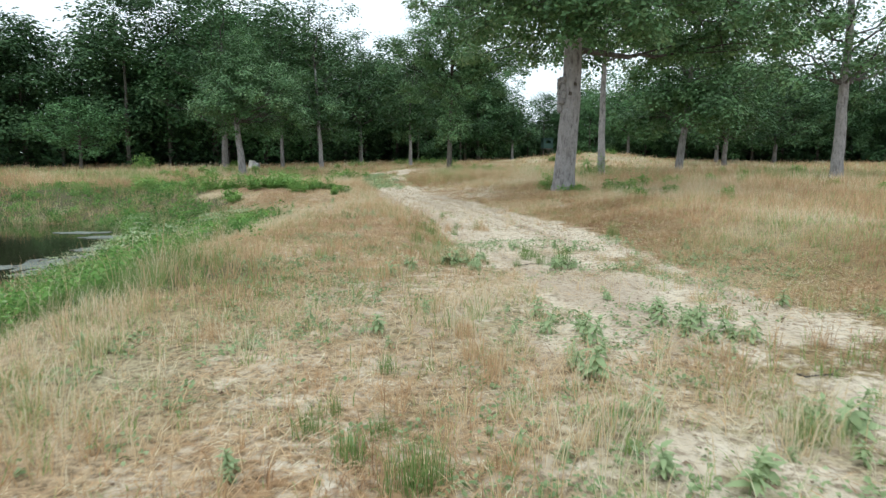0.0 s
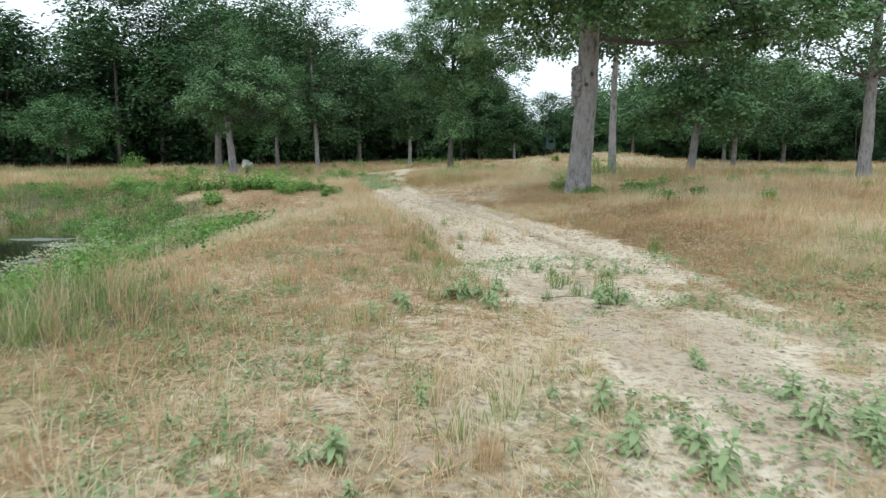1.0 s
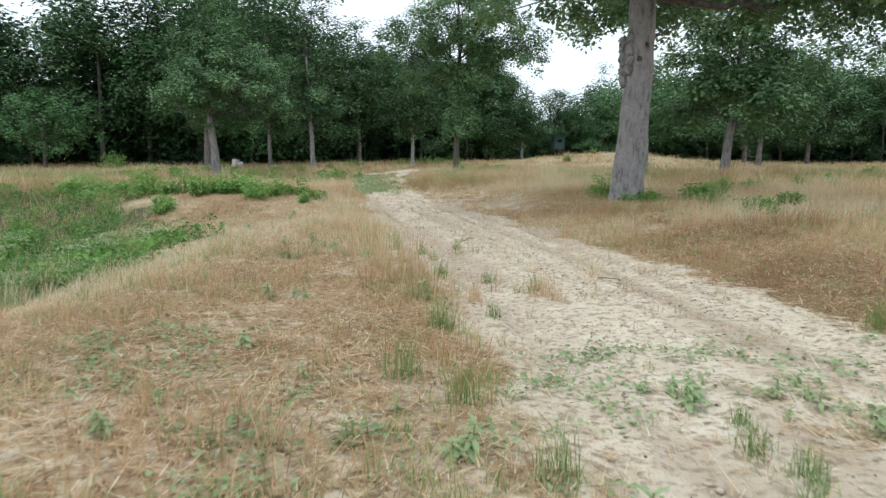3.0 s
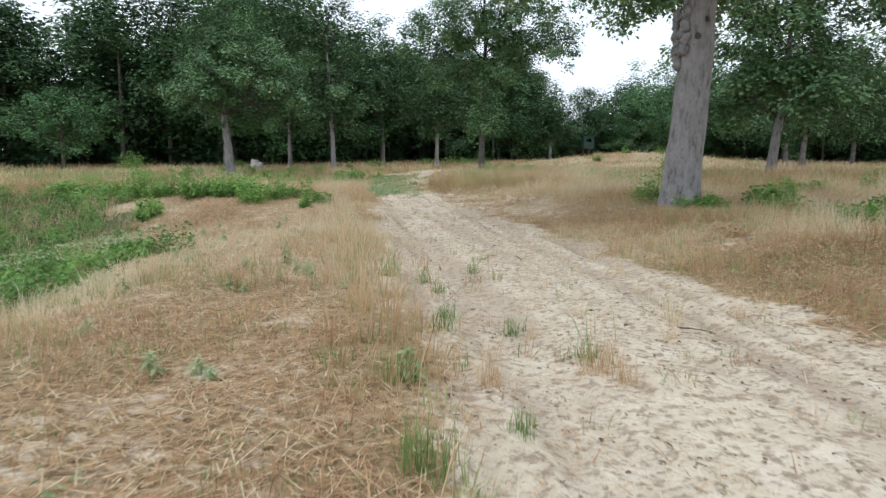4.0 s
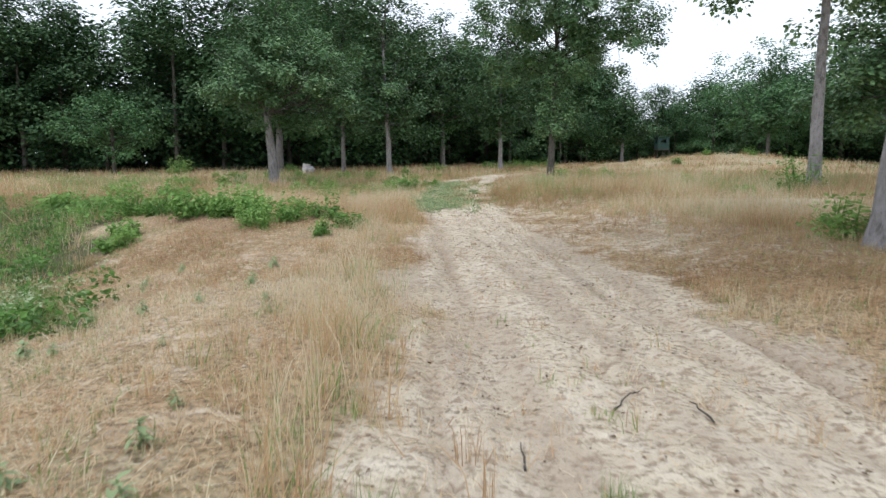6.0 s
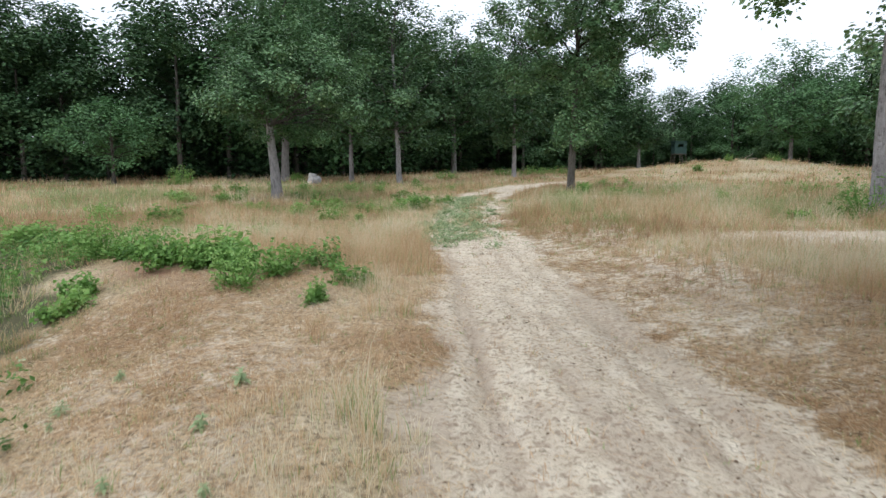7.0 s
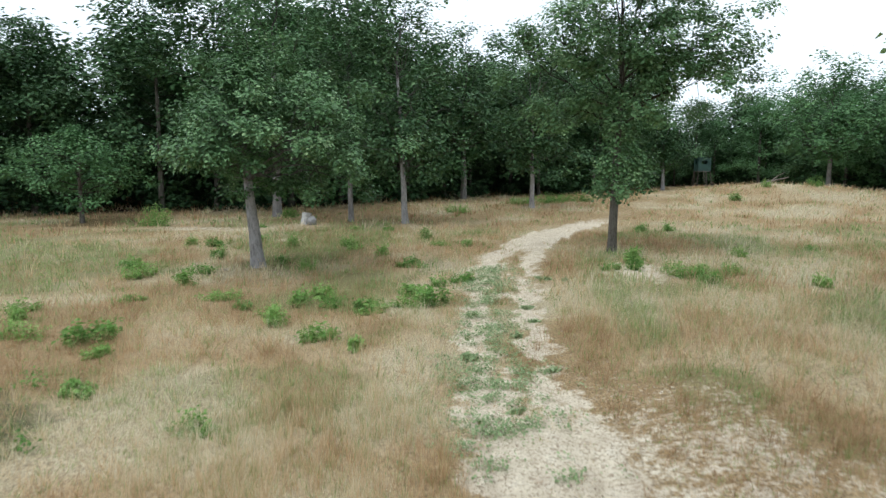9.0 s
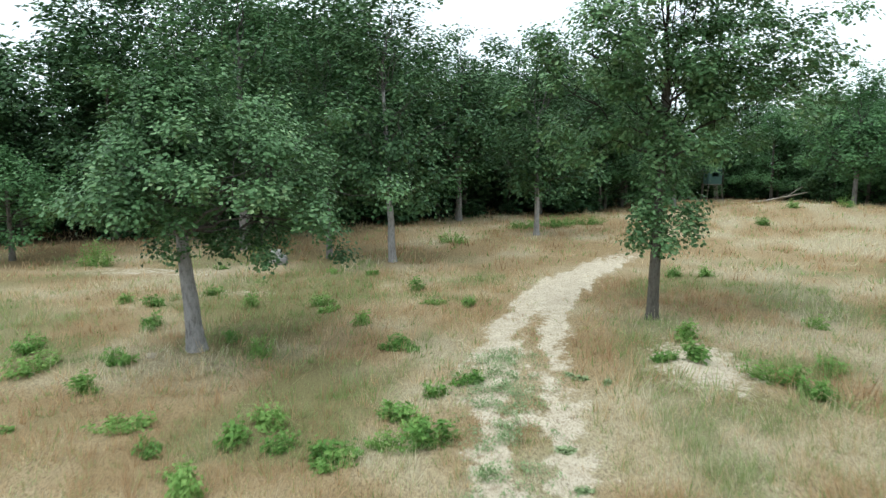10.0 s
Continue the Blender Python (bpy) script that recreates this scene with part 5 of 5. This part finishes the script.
# fallen trunk by the far trees
b = Builder()
fx, fy = 24.0, 111.3
tube(b, [(-3.2, 0, 0.12), (-1, 0.1, 0.4), (1.4, 0, 0.95), (3.6, -0.2, 1.5)], [0.16, 0.14, 0.11, 0.05], 8)
tube(b, [(1.4, 0, 0.95), (2.6, 0.5, 1.7), (3.4, 0.7, 2.1)], [0.06, 0.04, 0.02], 6)
tube(b, [(0.2, 0, 0.7), (1.2, -0.6, 1.3)], [0.05, 0.02], 6)
tagged(part("fallen_branch", b.mesh("fallen_branch", DEADWOOD), m=pose(fx, fy, float(land(fx, fy)))), "fallen bare grey branch at the wood's edge", "fallen branch")

# stump and rock by the left wood
sx, sy = -18.7, 63.9
stump = thing("tree_stump", "pale weathered cut tree stump in grass", "stump", pose(sx, sy, float(land(sx, sy)) - 0.05, 0, 6, 20))
b = Builder()
rr = np.random.default_rng(3)
tube(b, [(0, 0, 0), (0, 0, 0.12), (0.02, 0, 0.45), (0.03, 0, 0.84)], [0.42, 0.35, 0.31, 0.3], 18, rough=0.05, rng=rr)
part("bark", b.mesh("bark", CUTWOOD), stump)
bm = bmesh.new()
bmesh.ops.create_circle(bm, cap_ends=True, segments=18, radius=0.3, matrix=Matrix.Translation((0.03, 0, 0.83)))
bm_part("cut_top", bm, CUTWOOD, stump)
bm = bmesh.new()
lump(bm, (0, 0, 0.2), (0.36, 0.3, 0.36), 5, 3, 0.3)
tagged(bm_part("boulder", smooth_bm(bm), GREYROCK, m=pose(sx + 0.55, sy - 0.35, float(land(sx + 0.55, sy - 0.35)))), "grey boulder beside a pale stump", "rock")

# flat stones in the grass near the oak
for k, (x, y, s) in enumerate(((3.15, 17.0, 0.09), (3.5, 17.2, 0.07), (2.95, 16.7, 0.05), (-15.7, 47.0, 0.25))):
    bm = bmesh.new()
    lump(bm, (0, 0, s * 0.08), (s, s * 0.7, s * 0.32), 11 + k, 3, 0.3)
    tagged(bm_part("field_stone", smooth_bm(bm), TANROCK, m=pose(x, y, float(land(x, y)), 0, 0, 40 * k)), "tan flat stone lying in dry grass", "stone", "stones in the grass")

# twigs on the track
TWIGS = ((2.4, 4.0, 0.35, 20), (0.2, 17.2, 0.45, 60), (0.55, 17.0, 0.3, 100), (1.6, 13.6, 0.3, -40), (1.1, 8.3, 0.4, 10), (-0.4, 16.4, 0.3, 95))
for k, (x, y, ln, turn) in enumerate(TWIGS):
    b = Builder()
    rr = np.random.default_rng(800 + k)
    p = np.stack([np.linspace(-ln / 2, ln / 2, 6), rr.normal(0, 0.012, 6), 0.012 + np.abs(rr.normal(0, 0.01, 6))], 1)
    tube(b, p, np.linspace(0.007, 0.003, 6), 5)
    tagged(part("twig", b.mesh("twig", DARKBARK), m=pose(x, y, float(land(x, y)), 0, 0, turn)), "thin dark dry twig lying on sand", "twig", "twigs on the track")

# floating algae in the pond's corner
for k, (x, y, sx2, sy2) in enumerate(((-8.9, 14.4, 0.55, 0.8), (-9.6, 13.8, 0.3, 0.4), (-8.6, 15.5, 0.35, 0.5), (-9.4, 14.9, 0.2, 0.3), (-10.2, 19.6, 0.7, 0.4), (-11.6, 20.8, 0.9, 0.35), (-9.3, 16.8, 0.3, 0.35), (-8.5, 13.3, 0.3, 0.5))):
    bm = bmesh.new()
    made = bmesh.ops.create_circle(bm, cap_ends=True, segments=40, radius=1)
    for v in made["verts"]:
        f = 1 + 0.45 * noise.noise(v.co * 2.2 + Vector((k * 3, 0, 0))) + 0.3 * noise.noise(v.co * 6 + Vector((k * 3, 5, 0)))
        v.co = Vector((v.co.x * sx2 * f, v.co.y * sy2 * f, 0))
    ext = bmesh.ops.extrude_face_region(bm, geom=list(bm.faces))
    bmesh.ops.translate(bm, verts=[g for g in ext["geom"] if isinstance(g, bmesh.types.BMVert)], vec=(0, 0, 0.02))
    bmesh.ops.recalc_face_normals(bm, faces=bm.faces)
    tagged(bm_part("algae_mat", bm, ALGAE, m=pose(x, y, POND_Z - 0.008)), "pale grey-green algae floating on dark water", "algae", "algae on the pond")
